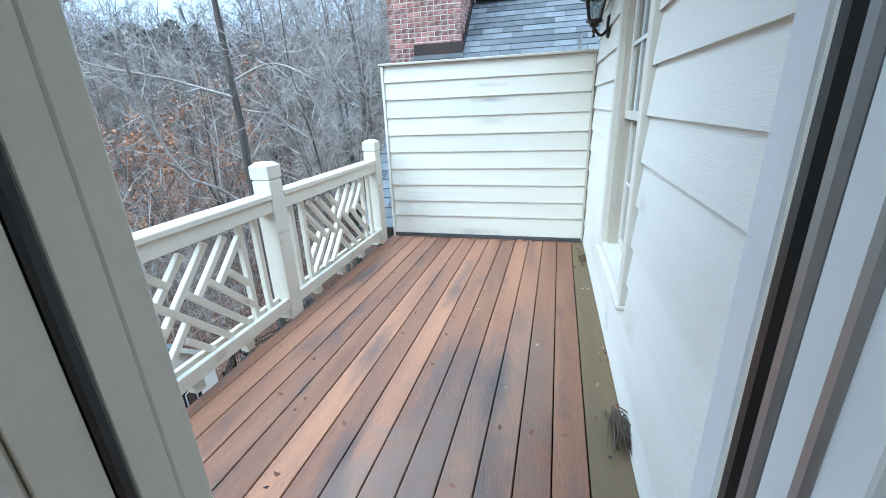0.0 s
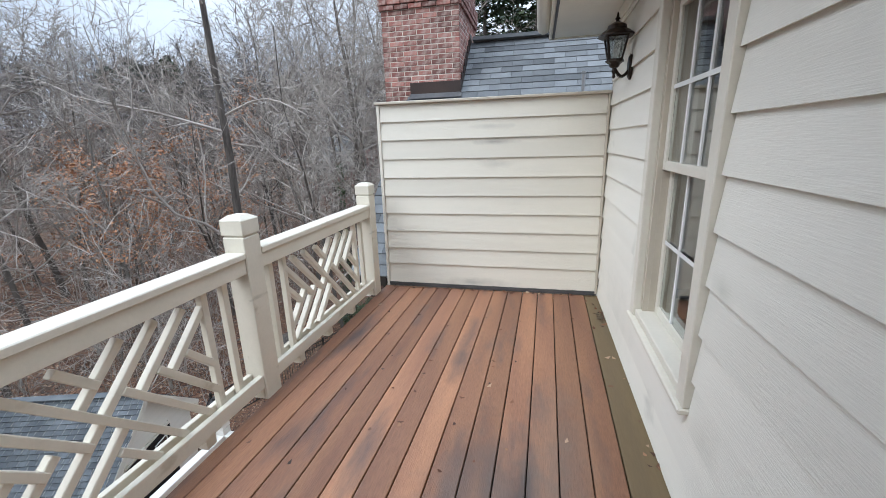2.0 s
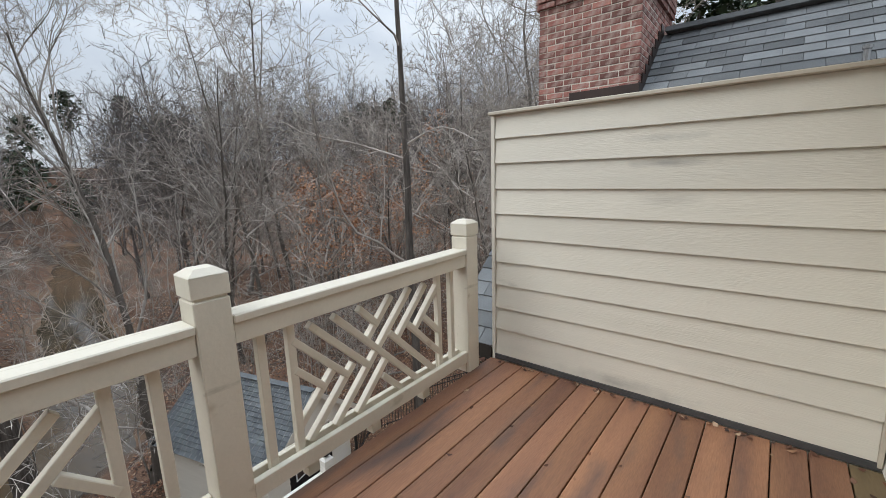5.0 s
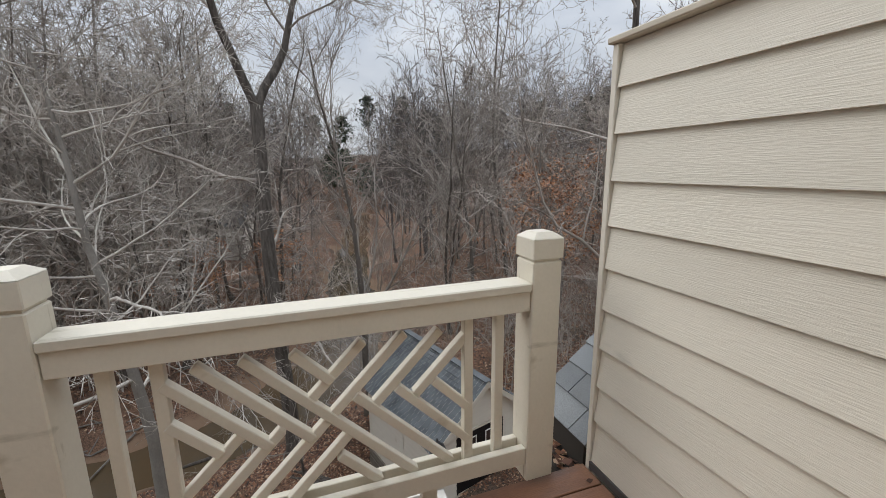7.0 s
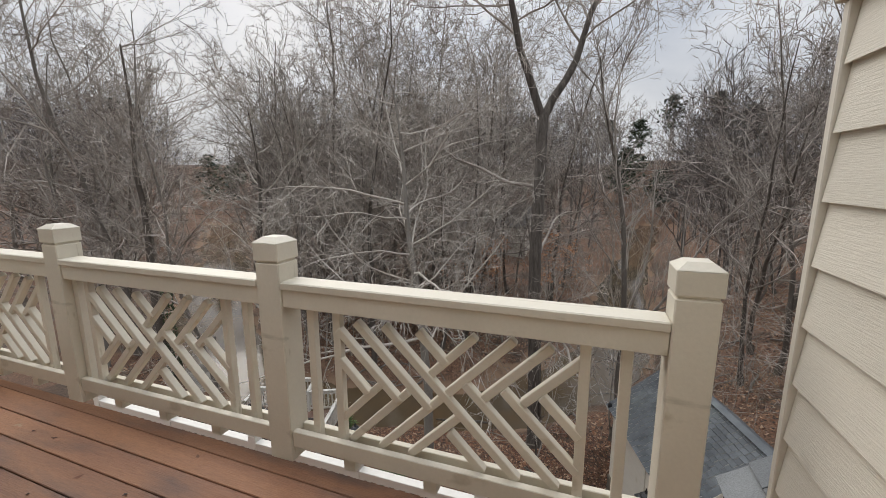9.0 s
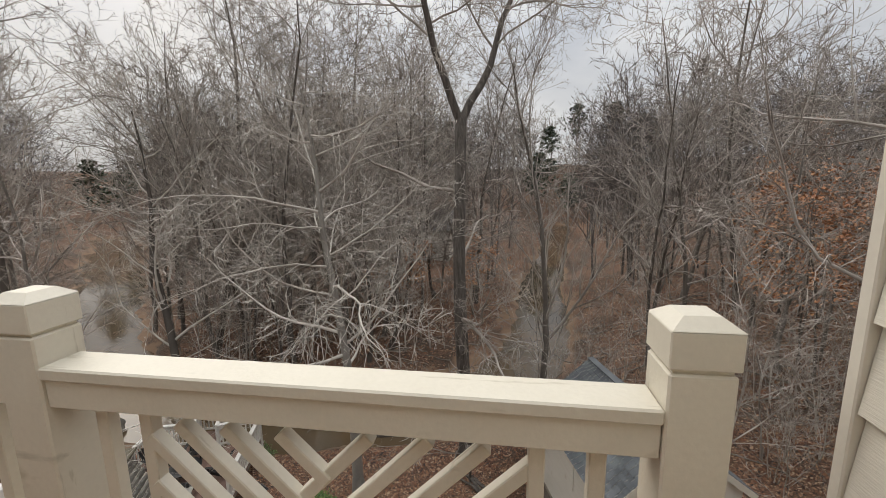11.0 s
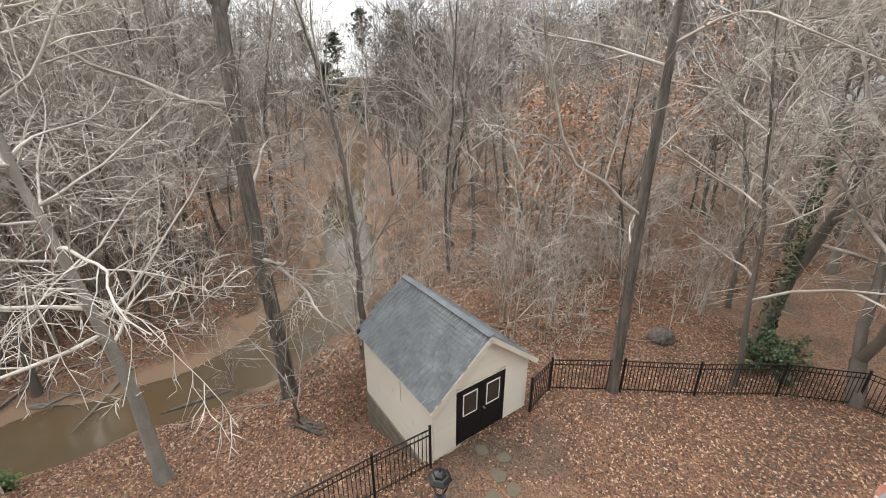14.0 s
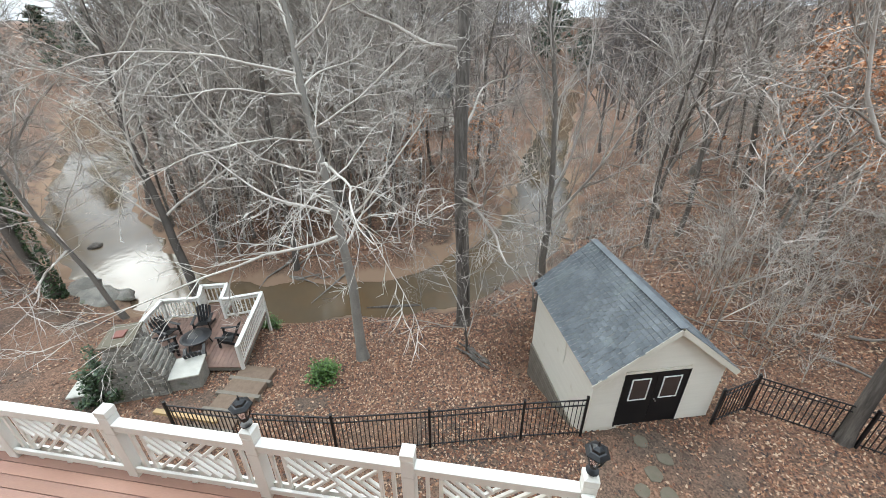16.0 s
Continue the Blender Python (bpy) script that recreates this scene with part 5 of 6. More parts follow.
def scatter(name, protos, spots, material, label, category):
    """Many copies of a few shapes in one mesh: what nobody could count."""
    VV, FF, base = [], [], 0
    for (x, y, z, rot, s), k in spots:
        v, f = protos[k]
        c, n = math.cos(rot), math.sin(rot)
        w = v @ np.array(((c, n, 0), (-n, c, 0), (0, 0, 1))) * s + np.array((x, y, z))
        VV.append(w)
        FF.append(f + base)
        base += len(w)
    ob = part_of(name, mesh_fast(name, np.concatenate(VV), np.concatenate(FF)), material)
    return tagged(ob, label, category, kind="stuff")


def proto(seed, cfg, h, r):
    return tree_meshes(seed, cfg, h, r)[3]


FARS = [proto(50 + i, FAR, 14 + 1.5 * i, 0.15) for i in range(4)]
spots = []
while len(spots) < 620:
    ang, r = radians(rng.uniform(-4, 165)), 36 + 94 * rng.random() ** 0.8
    x, y = -2 - r * math.sin(ang), -1 + r * math.cos(ang)
    if creek_gap(np.array(x), np.array(y)) < 3.0:
        continue
    spots.append(((x, y, float(ground_z(x, y)), rng.uniform(0, 6.3), rng.uniform(0.75, 1.15)), rng.randrange(4)))
scatter("far_woods", FARS, spots, M_TWIG_FAR, "grey-brown bare winter woods on the far slopes", "woods")
SAPS = [proto(60 + i, BRUSH, 4.0 + i, 0.035) for i in range(4)]
spots = []
while len(spots) < 360:
    ang, r = radians(rng.uniform(2, 158)), 12 + 46 * rng.random() ** 0.65
    x, y = -2 - r * math.sin(ang), -1 + r * math.cos(ang)
    if brushy(x, y):
        spots.append(((x, y, float(ground_z(x, y)) - 0.05, rng.uniform(0, 6.3), rng.uniform(0.5, 1.3)), rng.randrange(4)))
while len(spots) < 430:
    x, y = (rng.uniform(-22, -12.6), rng.uniform(7.2, 17)) if len(spots) % 5 else (rng.uniform(-24, -16.5), rng.uniform(2.6, 8))
    if creek_gap(np.array(x), np.array(y)) > 0.8:
        spots.append(((x, y, float(ground_z(x, y)) - 0.05, rng.uniform(0, 6.3), rng.uniform(0.35, 0.75)), rng.randrange(4)))
while len(spots) < 510:
    ang, r = radians(rng.uniform(104, 156)), rng.uniform(24, 52)
    x, y = -2 - r * math.sin(ang), -1 + r * math.cos(ang)
    if brushy(x, y):
        spots.append(((x, y, float(ground_z(x, y)) - 0.05, rng.uniform(0, 6.3), rng.uniform(0.8, 1.5)), rng.randrange(4)))
scatter("undergrowth", SAPS, spots, M_TWIG, "thin bare saplings and brush between the trees", "brush")

# ---- leaves, scattered ----


def leaf_quads(name, centres, size, material, rng, label, category, flat=0.5, parent=None, thingkind="stuff"):
    """Small folded leaves at the given centres, in one mesh."""
    n = len(centres)
    c = np.asarray(centres, dtype=np.float32)
    rs = np.random.RandomState(rng)
    a = rs.uniform(0, 2 * np.pi, n)
    s = size * rs.uniform(0.6, 1.3, n)
    t = np.stack([np.cos(a), np.sin(a), rs.uniform(-flat, flat, n)], -1)
    t /= np.linalg.norm(t, axis=1)[:, None]
    u = np.cross(t, np.stack([rs.uniform(-flat, flat, n), rs.uniform(-flat, flat, n), np.ones(n)], -1))
    u /= np.linalg.norm(u, axis=1)[:, None]
    w = np.cross(t, u) * (s * 0.15)[:, None]
    t, u = t * s[:, None] * 0.5, u * s[:, None] * 0.32
    V = np.stack([c - t, c + u + w, c + t, c - u + w], 1).reshape(-1, 3)
    F = np.arange(4 * n).reshape(-1, 4)
    ob = part_of(name, mesh_fast(name, V, F), material, parent)
    if parent is None:
        tagged(ob, label, category, kind=thingkind)
    elif label:
        ob["label"] = label
    return ob


def island_leaves(name, cols, rough=0.75):
    """A leaf material whose colour changes from leaf to leaf."""
    m = bpy.data.materials.new(name)
    m.use_nodes = True
    n, l = m.node_tree.nodes, m.node_tree.links
    b = n["Principled BSDF"]
    b.inputs["Roughness"].default_value = rough
    g, r = n.new("ShaderNodeNewGeometry"), n.new("ShaderNodeValToRGB")
    r.color_ramp.interpolation = "CONSTANT"
    while len(r.color_ramp.elements) < len(cols):
        r.color_ramp.elements.new(0.5)
    for i, (e, c) in enumerate(zip(r.color_ramp.elements, cols)):
        e.position, e.color = i / len(cols), (*c, 1)
    l.new(g.outputs["Random Per Island"], r.inputs["Fac"])
    l.new(r.outputs["Color"], b.inputs["Base Color"])
    return m


M_LITTER = island_leaves("leaf_litter", ((0.15, 0.062, 0.031), (0.225, 0.10, 0.05), (0.07, 0.032, 0.02), (0.31, 0.17, 0.095), (0.105, 0.045, 0.025), (0.165, 0.088, 0.054), (0.038, 0.025, 0.02), (0.42, 0.29, 0.19)))
M_ORANGE = island_leaves("orange_leaves", ((0.46, 0.22, 0.11), (0.38, 0.17, 0.085), (0.54, 0.30, 0.16), (0.30, 0.15, 0.08)))
M_IVYLEAF = island_leaves("ivy_leaves", ((0.03, 0.055, 0.018), (0.05, 0.085, 0.03), (0.02, 0.04, 0.014), (0.07, 0.10, 0.04)), 0.4)
M_BUSHLEAF = island_leaves("bush_leaves", ((0.07, 0.14, 0.025), (0.11, 0.19, 0.04), (0.05, 0.10, 0.02)), 0.4)
M_PINELEAF = island_leaves("pine_leaves", ((0.018, 0.036, 0.014), (0.03, 0.05, 0.018), (0.045, 0.06, 0.02), (0.012, 0.026, 0.012)), 0.6)

rs = np.random.RandomState(5)
N = 140000
lx, ly = rs.uniform(-17.5, -5.2, N), rs.uniform(-17, 16, N)
gap = creek_gap(lx, ly)
local = np.stack([(lx - SO.x) * SU.x + (ly - SO.y) * SU.y, (lx - SO.x) * SB.x + (ly - SO.y) * SB.y], -1)
in_shed = (local[:, 0] > 0) & (local[:, 0] < SW) & (local[:, 1] > 0) & (local[:, 1] < SD)
bare = (np.sin(lx * 1.1 + 2) * np.cos(ly * 0.9) + 0.6 * np.sin(2.1 * ly + lx) > 0.25) & (lx > -10.6) & (ly < 6)
path = (np.hypot(lx + 9.3, ly - 3.3) < 1.3)
keep = (gap > 0.5) & ~in_shed & ((ly > -11.5) | (rs.rand(N) < 0.3)) & (~(bare | path) | (rs.rand(N) < 0.13))
lx, ly = lx[keep], ly[keep]
leaf_quads("leaf_litter", np.stack([lx, ly, ground_z(lx, ly) + 0.02], -1), 0.092, M_LITTER, 6, "brown fallen leaves covering the yard and bank", "fallen leaves")
N = 85000
lx, ly = rs.uniform(-44, -14, N), rs.uniform(-26, 32, N)
keep = (creek_gap(lx, ly) > 1.2)
lx, ly = lx[keep], ly[keep]
leaf_quads("leaf_litter", np.stack([lx, ly, ground_z(lx, ly) + 0.03], -1), 0.17, M_LITTER, 7, "brown fallen leaves on the woodland floor", "fallen leaves")


# dry orange leaves still hanging on beeches
def beech(x, y, h, seed, n, top):
    """A small tree that keeps its orange leaves."""
    ms = tree_meshes(seed, SMALL, h, 0.07)
    t = tree("beech_tree", ms, M_BARK, M_TWIG, "young beech holding dry orange leaves", foot(x, y), "beeches")
    r = random.Random(seed)
    cs = []
    for _ in range(n):
        p = (0, 0, -1)
        while p[2] < top * h:
            p = ms[2][r.randrange(len(ms[2]))]
        cs.append((p[0] + r.gauss(0, 0.12), p[1] + r.gauss(0, 0.12), p[2] + r.gauss(0, 0.12)))
    leaf_quads("leaves", cs, 0.17, M_ORANGE, seed, "dry orange-brown leaves", "", 1.0, t)


for i, (x, y, h) in enumerate(((-23.0, 14.1, 8.6), (-26.7, 16.6, 9.0), (-18.2, 17.2, 11.0), (-20.9, 13.4, 8.2), (-30.0, -7.7, 6.2), (-30, 18.5, 10), (-22, 20, 7), (-33.5, -3.2, 6))):
    beech(x, y, h, 300 + i, 1800, 0.5)



def conifer(x, y, h, seed, group):
    """A dense dark evergreen: trunk, drooping boughs and sprays of foliage."""
    r = random.Random(seed)
    t = thing("pine_tree", "tall dark green evergreen tree", "tree", foot(x, y), group)
    bm = bmesh.new()
    lathe(bm, [(0.26, -0.3), (0.2, h * 0.3), (0.03, h)], 9)
    part("trunk", bm, M_BARK_DARK, t)
    cs = []
    bm = bmesh.new()
    for k in range(int(h * 5)):
        z = h * (0.25 + 0.75 * (k / (h * 5)))
        L = (0.35 + 0.24 * (h - z)) * r.uniform(0.6, 1.15)
        L = min(L, 3.0)
        a = k * 2.4 + r.uniform(-0.4, 0.4)
        e = Vector((math.cos(a) * L, math.sin(a) * L, z - 0.15 * L + r.uniform(-0.2, 0.3)))
        bar(bm, (0, 0, z), e, 0.03, 0.03)
        for _ in range(int(26 + 16 * L)):
            f = r.uniform(0.25, 1.05)
            cs.append((e.x * f + r.gauss(0, 0.16), e.y * f + r.gauss(0, 0.16), z + (e.z - z) * f + r.gauss(0, 0.12)))
    part("boughs", bm, M_BARK_DARK, t)
    leaf_quads("foliage", cs, 0.30, M_PINELEAF, seed, "dark green needle sprays", "", 0.8, t)


for i, (x, y, h) in enumerate(((-3.2, 17.0, 19.0), (-0.8, 15.5, 20.0), (0.9, 18.0, 18.0), (-1.9, 20.5, 21.0))):
    conifer(x, y, h, 400 + i, "evergreens behind the roof")
rng = random.Random(91)
pine_v = []
for i in range(60):
    ang, r = radians(rng.uniform(5, 150)), rng.uniform(85, 135)
    x, y = -2 - r * math.sin(ang), -1 + r * math.cos(ang)
    h = rng.uniform(13, 19)
    z0 = float(ground_z(x, y))
    for _ in range(420):
        f = rng.random() ** 0.7
        w = 2.6 * math.sin(math.pi * (0.12 + 0.8 * f)) + 0.2
        pine_v.append((x + rng.gauss(0, w * 0.5), y + rng.gauss(0, w * 0.5), z0 + h * (0.45 + 0.5 * f)))
leaf_quads("far_pines", pine_v, 1.0, M_PINELEAF, 92, "dark pines on the far ridge", "woods", 0.9)


def far_house(x, y, turn, w, d, h, wall, label):
    """A two-storey house far off among the trees."""
    z0 = float(ground_z(x, y)) - 0.3
    t = thing("house", label, "house", pose(x, y, z0, 0, 0, turn))
    part("wall", boxed(-w / 2, w / 2, -d / 2, d / 2, -0.6, h), wall, t)
    bm = bmesh.new()
    prof = [(-d / 2 - 0.5, h - 0.1), (0.0, h + d * 0.33), (d / 2 + 0.5, h - 0.1), (d / 2 + 0.5, h + 0.1), (0.0, h + d * 0.33 + 0.25), (-d / 2 - 0.5, h + 0.1)]
    ends = [[bm.verts.new((e, py, pz)) for py, pz in prof] for e in (-w / 2 - 0.4, w / 2 + 0.4)]
    for k in range(6):
        bm.faces.new((ends[0][k], ends[0][(k + 1) % 6], ends[1][(k + 1) % 6], ends[1][k]))
    bm.faces.new(ends[0][::-1])
    bm.faces.new(ends[1])
    bmesh.ops.recalc_face_normals(bm, faces=bm.faces)
    part("roof", bm, M_SHINGLE, t)
    for e in (-w / 2, w / 2):
        bm = bmesh.new()
        a = [bm.verts.new((e + o, py, pz)) for o in (-0.05, 0.05) for py, pz in ((-d / 2, h), (d / 2, h), (0.0, h + d * 0.33))]
        bm.faces.new(a[:3])
        bm.faces.new(a[3:])
        for k in range(3):
            bm.faces.new((a[k], a[(k + 1) % 3], a[3 + (k + 1) % 3], a[3 + k]))
        bmesh.ops.recalc_face_normals(bm, faces=bm.faces)
        part("gable", bm, wall, t)
    part("eave_trim", boxed(-w / 2 - 0.4, w / 2 + 0.4, -d / 2 - 0.56, -d / 2 - 0.5, h - 0.25, h + 0.05), M_WHITE, t)
    n = int(w / 2.8)
    for storey in range(2):
        for k in range(n):
            cx0 = -w / 2 + (k + 0.5) * w / n
            zc = 1.5 + storey * h * 0.48
            win = part("window", boxed(cx0 - 0.6, cx0 + 0.6, -d / 2 - 0.06, -d / 2 - 0.002, zc - 0.85, zc + 0.85), M_WHITE, t, "white window frame")
            for sx in (-1, 1):
                part("pane", boxed(cx0 + sx * 0.27 - 0.22, cx0 + sx * 0.27 + 0.22, -d / 2 - 0.075, -d / 2 - 0.0605, zc - 0.72, zc + 0.72), M_DARKGLASS, win)


M_DARKGLASS = mat("dark_glass", (0.05, 0.055, 0.06), rough=0.1, bump=0)
far_house(-28.5, 53.0, -28, 15, 9, 5.6, M_BRICK, "red brick house with white windows beyond the bare woods")
far_house(-61.0, 46.0, -50, 13, 8, 5.4, M_SIDING_Y, "pale sided house far behind the bare trees")
far_house(-57.0, -12.6, -95, 10, 7, 3.4, M_SIDING_Y, "low pale house far across the creek")

# shrubs


def shrub(name, x, y, w, h, n, material, label, seed, size=0.07):
    r = random.Random(seed)
    t = thing(name, label, "shrub", foot(x, y))
    bm = bmesh.new()
    cs = []
    for k in range(26):
        a, e = r.uniform(0, 6.28), r.uniform(0.2, 1.2)
        tip = Vector((math.cos(a) * w * math.cos(e) * r.uniform(0.6, 1), math.sin(a) * w * math.cos(e) * r.uniform(0.6, 1), h * math.sin(e) * r.uniform(0.6, 1.05)))
        bar(bm, (0, 0, -0.05), tip, 0.015, 0.015, up=(0.2, 0.3, 0.9))
        for _ in range(n // 26):
            f = r.uniform(0.35, 1.1)
            cs.append((tip.x * f + r.gauss(0, 0.08), tip.y * f + r.gauss(0, 0.08), max(0.02, tip.z * f + r.gauss(0, 0.08))))
    part("stems", bm, M_BARK, t)
    leaf_quads("leaves", cs, size, material, seed, "", "", 0.9, t)


shrub("shrub", -11.45, -6.25, 0.6, 0.95, 1900, M_BUSHLEAF, "small bright green shrub among fallen leaves", 501, 0.09)
shrub("shrub", -9.6, 14.6, 1.6, 1.6, 2600, M_IVYLEAF, "dark green shrub behind the black fence", 502, 0.12)
shrub("shrub", -14.9, -10.4, 0.6, 0.5, 700, M_BUSHLEAF, "low green shrub by the creekside deck", 503, 0.09)


def ivy_on(x, y, h, r0, seed, label):
    r = random.Random(seed)
    cs = []
    z0 = float(ground_z(x, y))
    for _ in range(1500):
        z = h * r.random() ** 1.3
        a, q = r.uniform(-1.2, 3.0), r0 * r.uniform(0.9, 1.35) * (1.1 - 0.5 * z / h)
        cs.append((x + math.cos(a) * q + 0.02 * z, y + math.sin(a) * q + 0.05 * z, z0 + z))
    leaf_quads("ivy", cs, 0.15, M_IVYLEAF, seed, label, "ivy", 1.2, None, "thing")


ivy_on(-11.1, 16.0, 8.5, 0.27, 511, "dark ivy climbing a bare tree trunk")
ivy_on(-15.6, -22.0, 6.0, 0.30, 512, "dark ivy climbing a leaning tree trunk")

# ---- creekside deck with its furniture ----
FZ = -8.75
FP = [Vector(p) for p in ((-11.5, -9.27), (-14.6, -10.2), (-13.93, -11.54), (-15.0, -12.0), (-14.7, -12.95), (-13.9, -12.5), (-13.52, -13.81), (-12.15, -13.5), (-11.3, -12.5), (-11.25, -10.92))]


def along(p, q, t):
    return Vector((p.x + (q.x - p.x) * t, p.y + (q.y - p.y) * t, 0))


fire_deck = thing("creekside_deck", "small brown deck with weathered white railing over the creek bank", "deck", pose(0, 0, FZ))
bm = bmesh.new()
lo = [bm.verts.new((p.x, p.y, -0.16)) for p in FP]
hi = [bm.verts.new((p.x, p.y, -0.034)) for p in FP]
bm.faces.new(hi)
bm.faces.new(lo[::-1])
for i in range(len(FP)):
    bm.faces.new((lo[i], lo[(i + 1) % len(FP)], hi[(i + 1) % len(FP)], hi[i]))
bmesh.ops.recalc_face_normals(bm, faces=bm.faces)
part("frame", bm, M_OLDWOOD, fire_deck)
dd = (FP[1] - FP[0]).normalized()
dn = Vector((-dd.y, dd.x)) * (-1 if Vector((-dd.y, dd.x)).dot(FP[6] - FP[0]) < 0 else 1)
for k in range(32):
    c = FP[0] + dn * (0.075 + 0.15 * k)
    ts = []
    for i in range(len(FP)):
        a, b = FP[i], FP[(i + 1) % len(FP)]
        da, db = (a - c).dot(dn), (b - c).dot(dn)
        if (da < 0) != (db < 0):
            ts.append((a.lerp(b, da / (da - db)) - c).dot(dd))
    if len(ts) >= 2 and max(ts) - min(ts) > 0.2:
        p, q = c + dd * min(ts), c + dd * max(ts)
        bm = bmesh.new()
        bar(bm, (p.x, p.y, -0.016), (q.x, q.y, -0.016), 0.142, 0.03)
        part("board", bm, M_DECK_FIRE, fire_deck)
for i, (p, q) in enumerate(zip(FP, FP[1:])):
    if i > 6:
        continue
    a, b = along(p, q, 0.0), along(p, q, 1.0)
    u = (b - a).normalized() * 0.055
    side = part("railing", bar(bmesh.new(), a + u + Vector((0, 0, 0.92)), b - u + Vector((0, 0, 0.92)), 0.14, 0.04), M_RAIL_WHITE, fire_deck, "weathered white railing")
    for z in (0.80, 0.12):
        part("rail", bar(bmesh.new(), a + u + Vector((0, 0, z)), b - u + Vector((0, 0, z)), 0.04, 0.08), M_RAIL_WHITE, side)
    for e in ((a, b) if i == 6 else (a,)):
        part("post", boxed(e.x - 0.05, e.x + 0.05, e.y - 0.05, e.y + 0.05, -1.6, 0.96, bev=0.004), M_RAIL_WHITE, side)
    n = int((b - a).length / 0.15)
    for k in range(1, n):
        e = a.lerp(b, k / n)
        part("baluster", boxed(e.x - 0.018, e.x + 0.018, e.y - 0.018, e.y + 0.018, 0.13, 0.80), M_RAIL_WHITE, side)


def adirondack(x, y, turn):
    c = thing("adirondack_chair", "black slatted Adirondack chair on the creekside deck", "chair", pose(x, y, FZ, 0, 0, turn) @ Matrix.Scale(0.86, 4), "chairs round the fire pit")
    for k in range(5):
        xx = -0.24 + 0.12 * k
        part("seat_slat", bar(bmesh.new(), (xx, -0.25, 0.36), (xx, 0.26, 0.24), 0.10, 0.022), M_BLACK, c)
        part("back_slat", bar(bmesh.new(), (xx * 0.9, 0.24, 0.24), (xx * 1.1, 0.56, 0.98 - abs(k - 2) * 0.05), 0.10, 0.022, up=(0, 1, 0)), M_BLACK, c)
    for s in (-1, 1):
        part("arm", boxed(s * 0.34 - 0.06, s * 0.34 + 0.06, -0.36, 0.38, 0.54, 0.565, bev=0.005), M_BLACK, c)
        part("front_leg", boxed(s * 0.31 - 0.02, s * 0.31 + 0.02, -0.31, -0.21, 0.0, 0.54), M_BLACK, c)
        part("back_leg", bar(bmesh.new(), (s * 0.30, -0.28, 0.34), (s * 0.30, 0.62, 0.02), 0.03, 0.11), M_BLACK, c)
    return c


cx, cy = -12.32, -11.57
for x, y in ((-12.52, -12.88), (-13.2, -11.95), (-12.6, -10.5), (-11.5, -10.98), (-11.72, -12.2)):
    # each chair turns its back away from the fire pit
    adirondack(x, y, math.degrees(math.atan2(cx - x, y - cy)))
pit = thing("fire_pit", "round black metal fire pit with a mesh lid", "fire pit", pose(cx, cy, FZ))
bm = bmesh.new()
lathe(bm, [(0.20, 0.16), (0.40, 0.26), (0.50, 0.36), (0.52, 0.37), (0.52, 0.385), (0.44, 0.40), (0.25, 0.47), (0.03, 0.49)], 24)
part("bowl", bm, M_BLACK, pit)
for k in range(3):
    a = k * 2.094
    part("leg", bar(bmesh.new(), (0.38 * math.cos(a), 0.38 * math.sin(a), 0.27), (0.46 * math.cos(a), 0.46 * math.sin(a), 0.0), 0.035, 0.035), M_BLACK, pit)

# ---- outdoor stone fireplace ----
fireplace = thing("outdoor_fireplace", "grey fieldstone outdoor fireplace with tapering chimney, partly overgrown", "fireplace", pose(-10.2, -11.9, -8.75, 0, 0, 114))
bm = bmesh.new()
prof = [(0.88, 0.52, -0.3), (0.88, 0.52, 0.7), (0.34, 0.47, 1.85), (0.34, 0.47, 2.1)]
ring = [[bm.verts.new((sx * a, sy * b, z)) for sx, sy in ((-1, -1), (1, -1), (1, 1), (-1, 1))] for a, b, z in prof]
for r0, r1 in zip(ring, ring[1:]):
    for k in range(4):
        bm.faces.new((r0[k], r0[(k + 1) % 4], r1[(k + 1) % 4], r1[k]))
bm.faces.new(ring[-1])
part("body", bm, M_MORTAR, fireplace)
r = random.Random(33)
stone_me = []
for k in range(5):
    bm = boxed(-0.5, 0.5, -0.5, 0.5, -0.5, 0.5, bev=0.12)
    for v in bm.verts:
        v.co += Vector((r.uniform(-0.05, 0.05), r.uniform(-0.05, 0.05), r.uniform(-0.05, 0.05)))
    me = bpy.data.meshes.new("stone")
    bm.to_mesh(me)
    bm.free()
    me.materials.append(M_STONE)
    stone_me.append(me)
z = -0.2
while z < 2.02:
    hgt = r.uniform(0.13, 0.2)
    zc = z + hgt / 2
    a = 0.88 if zc < 0.7 else max(0.34, 0.88 - (zc - 0.7) / 1.15 * 0.54)
    b = 0.52 if zc < 0.7 else 0.52 - min(1, (zc - 0.7) / 1.15) * 0.05
    for face in range(4):
        ext = a if face % 2 == 0 else b
        t = -ext
        while t < ext - 0.05:
            w = min(r.uniform(0.18, 0.36), ext - t)
            ob = part_of("stone", stone_me[r.randrange(5)], None, fireplace)
            o = (b if face % 2 == 0 else a) - 0.03
            p = (t + w / 2, (-o if face == 0 else o)) if face % 2 == 0 else ((-o if face == 1 else o), t + w / 2)
            sc = (w - 0.015, 0.14, hgt - 0.012) if face % 2 == 0 else (0.14, w - 0.015, hgt - 0.012)
            ob.matrix_basis = Matrix.Translation((*p, zc)) @ Matrix.Diagonal((*sc, 1))
            t += w
    z += hgt
part("cap", boxed(-0.43, 0.43, -0.57, 0.57, 2.101, 2.17, bev=0.015), M_FLAG, fireplace, "flat stone cap slab")
part("flue", boxed(-0.15, 0.15, -0.17, 0.17, 2.17, 2.22), mat("clay_flue", (0.20, 0.07, 0.05)), fireplace, "reddish clay flue")
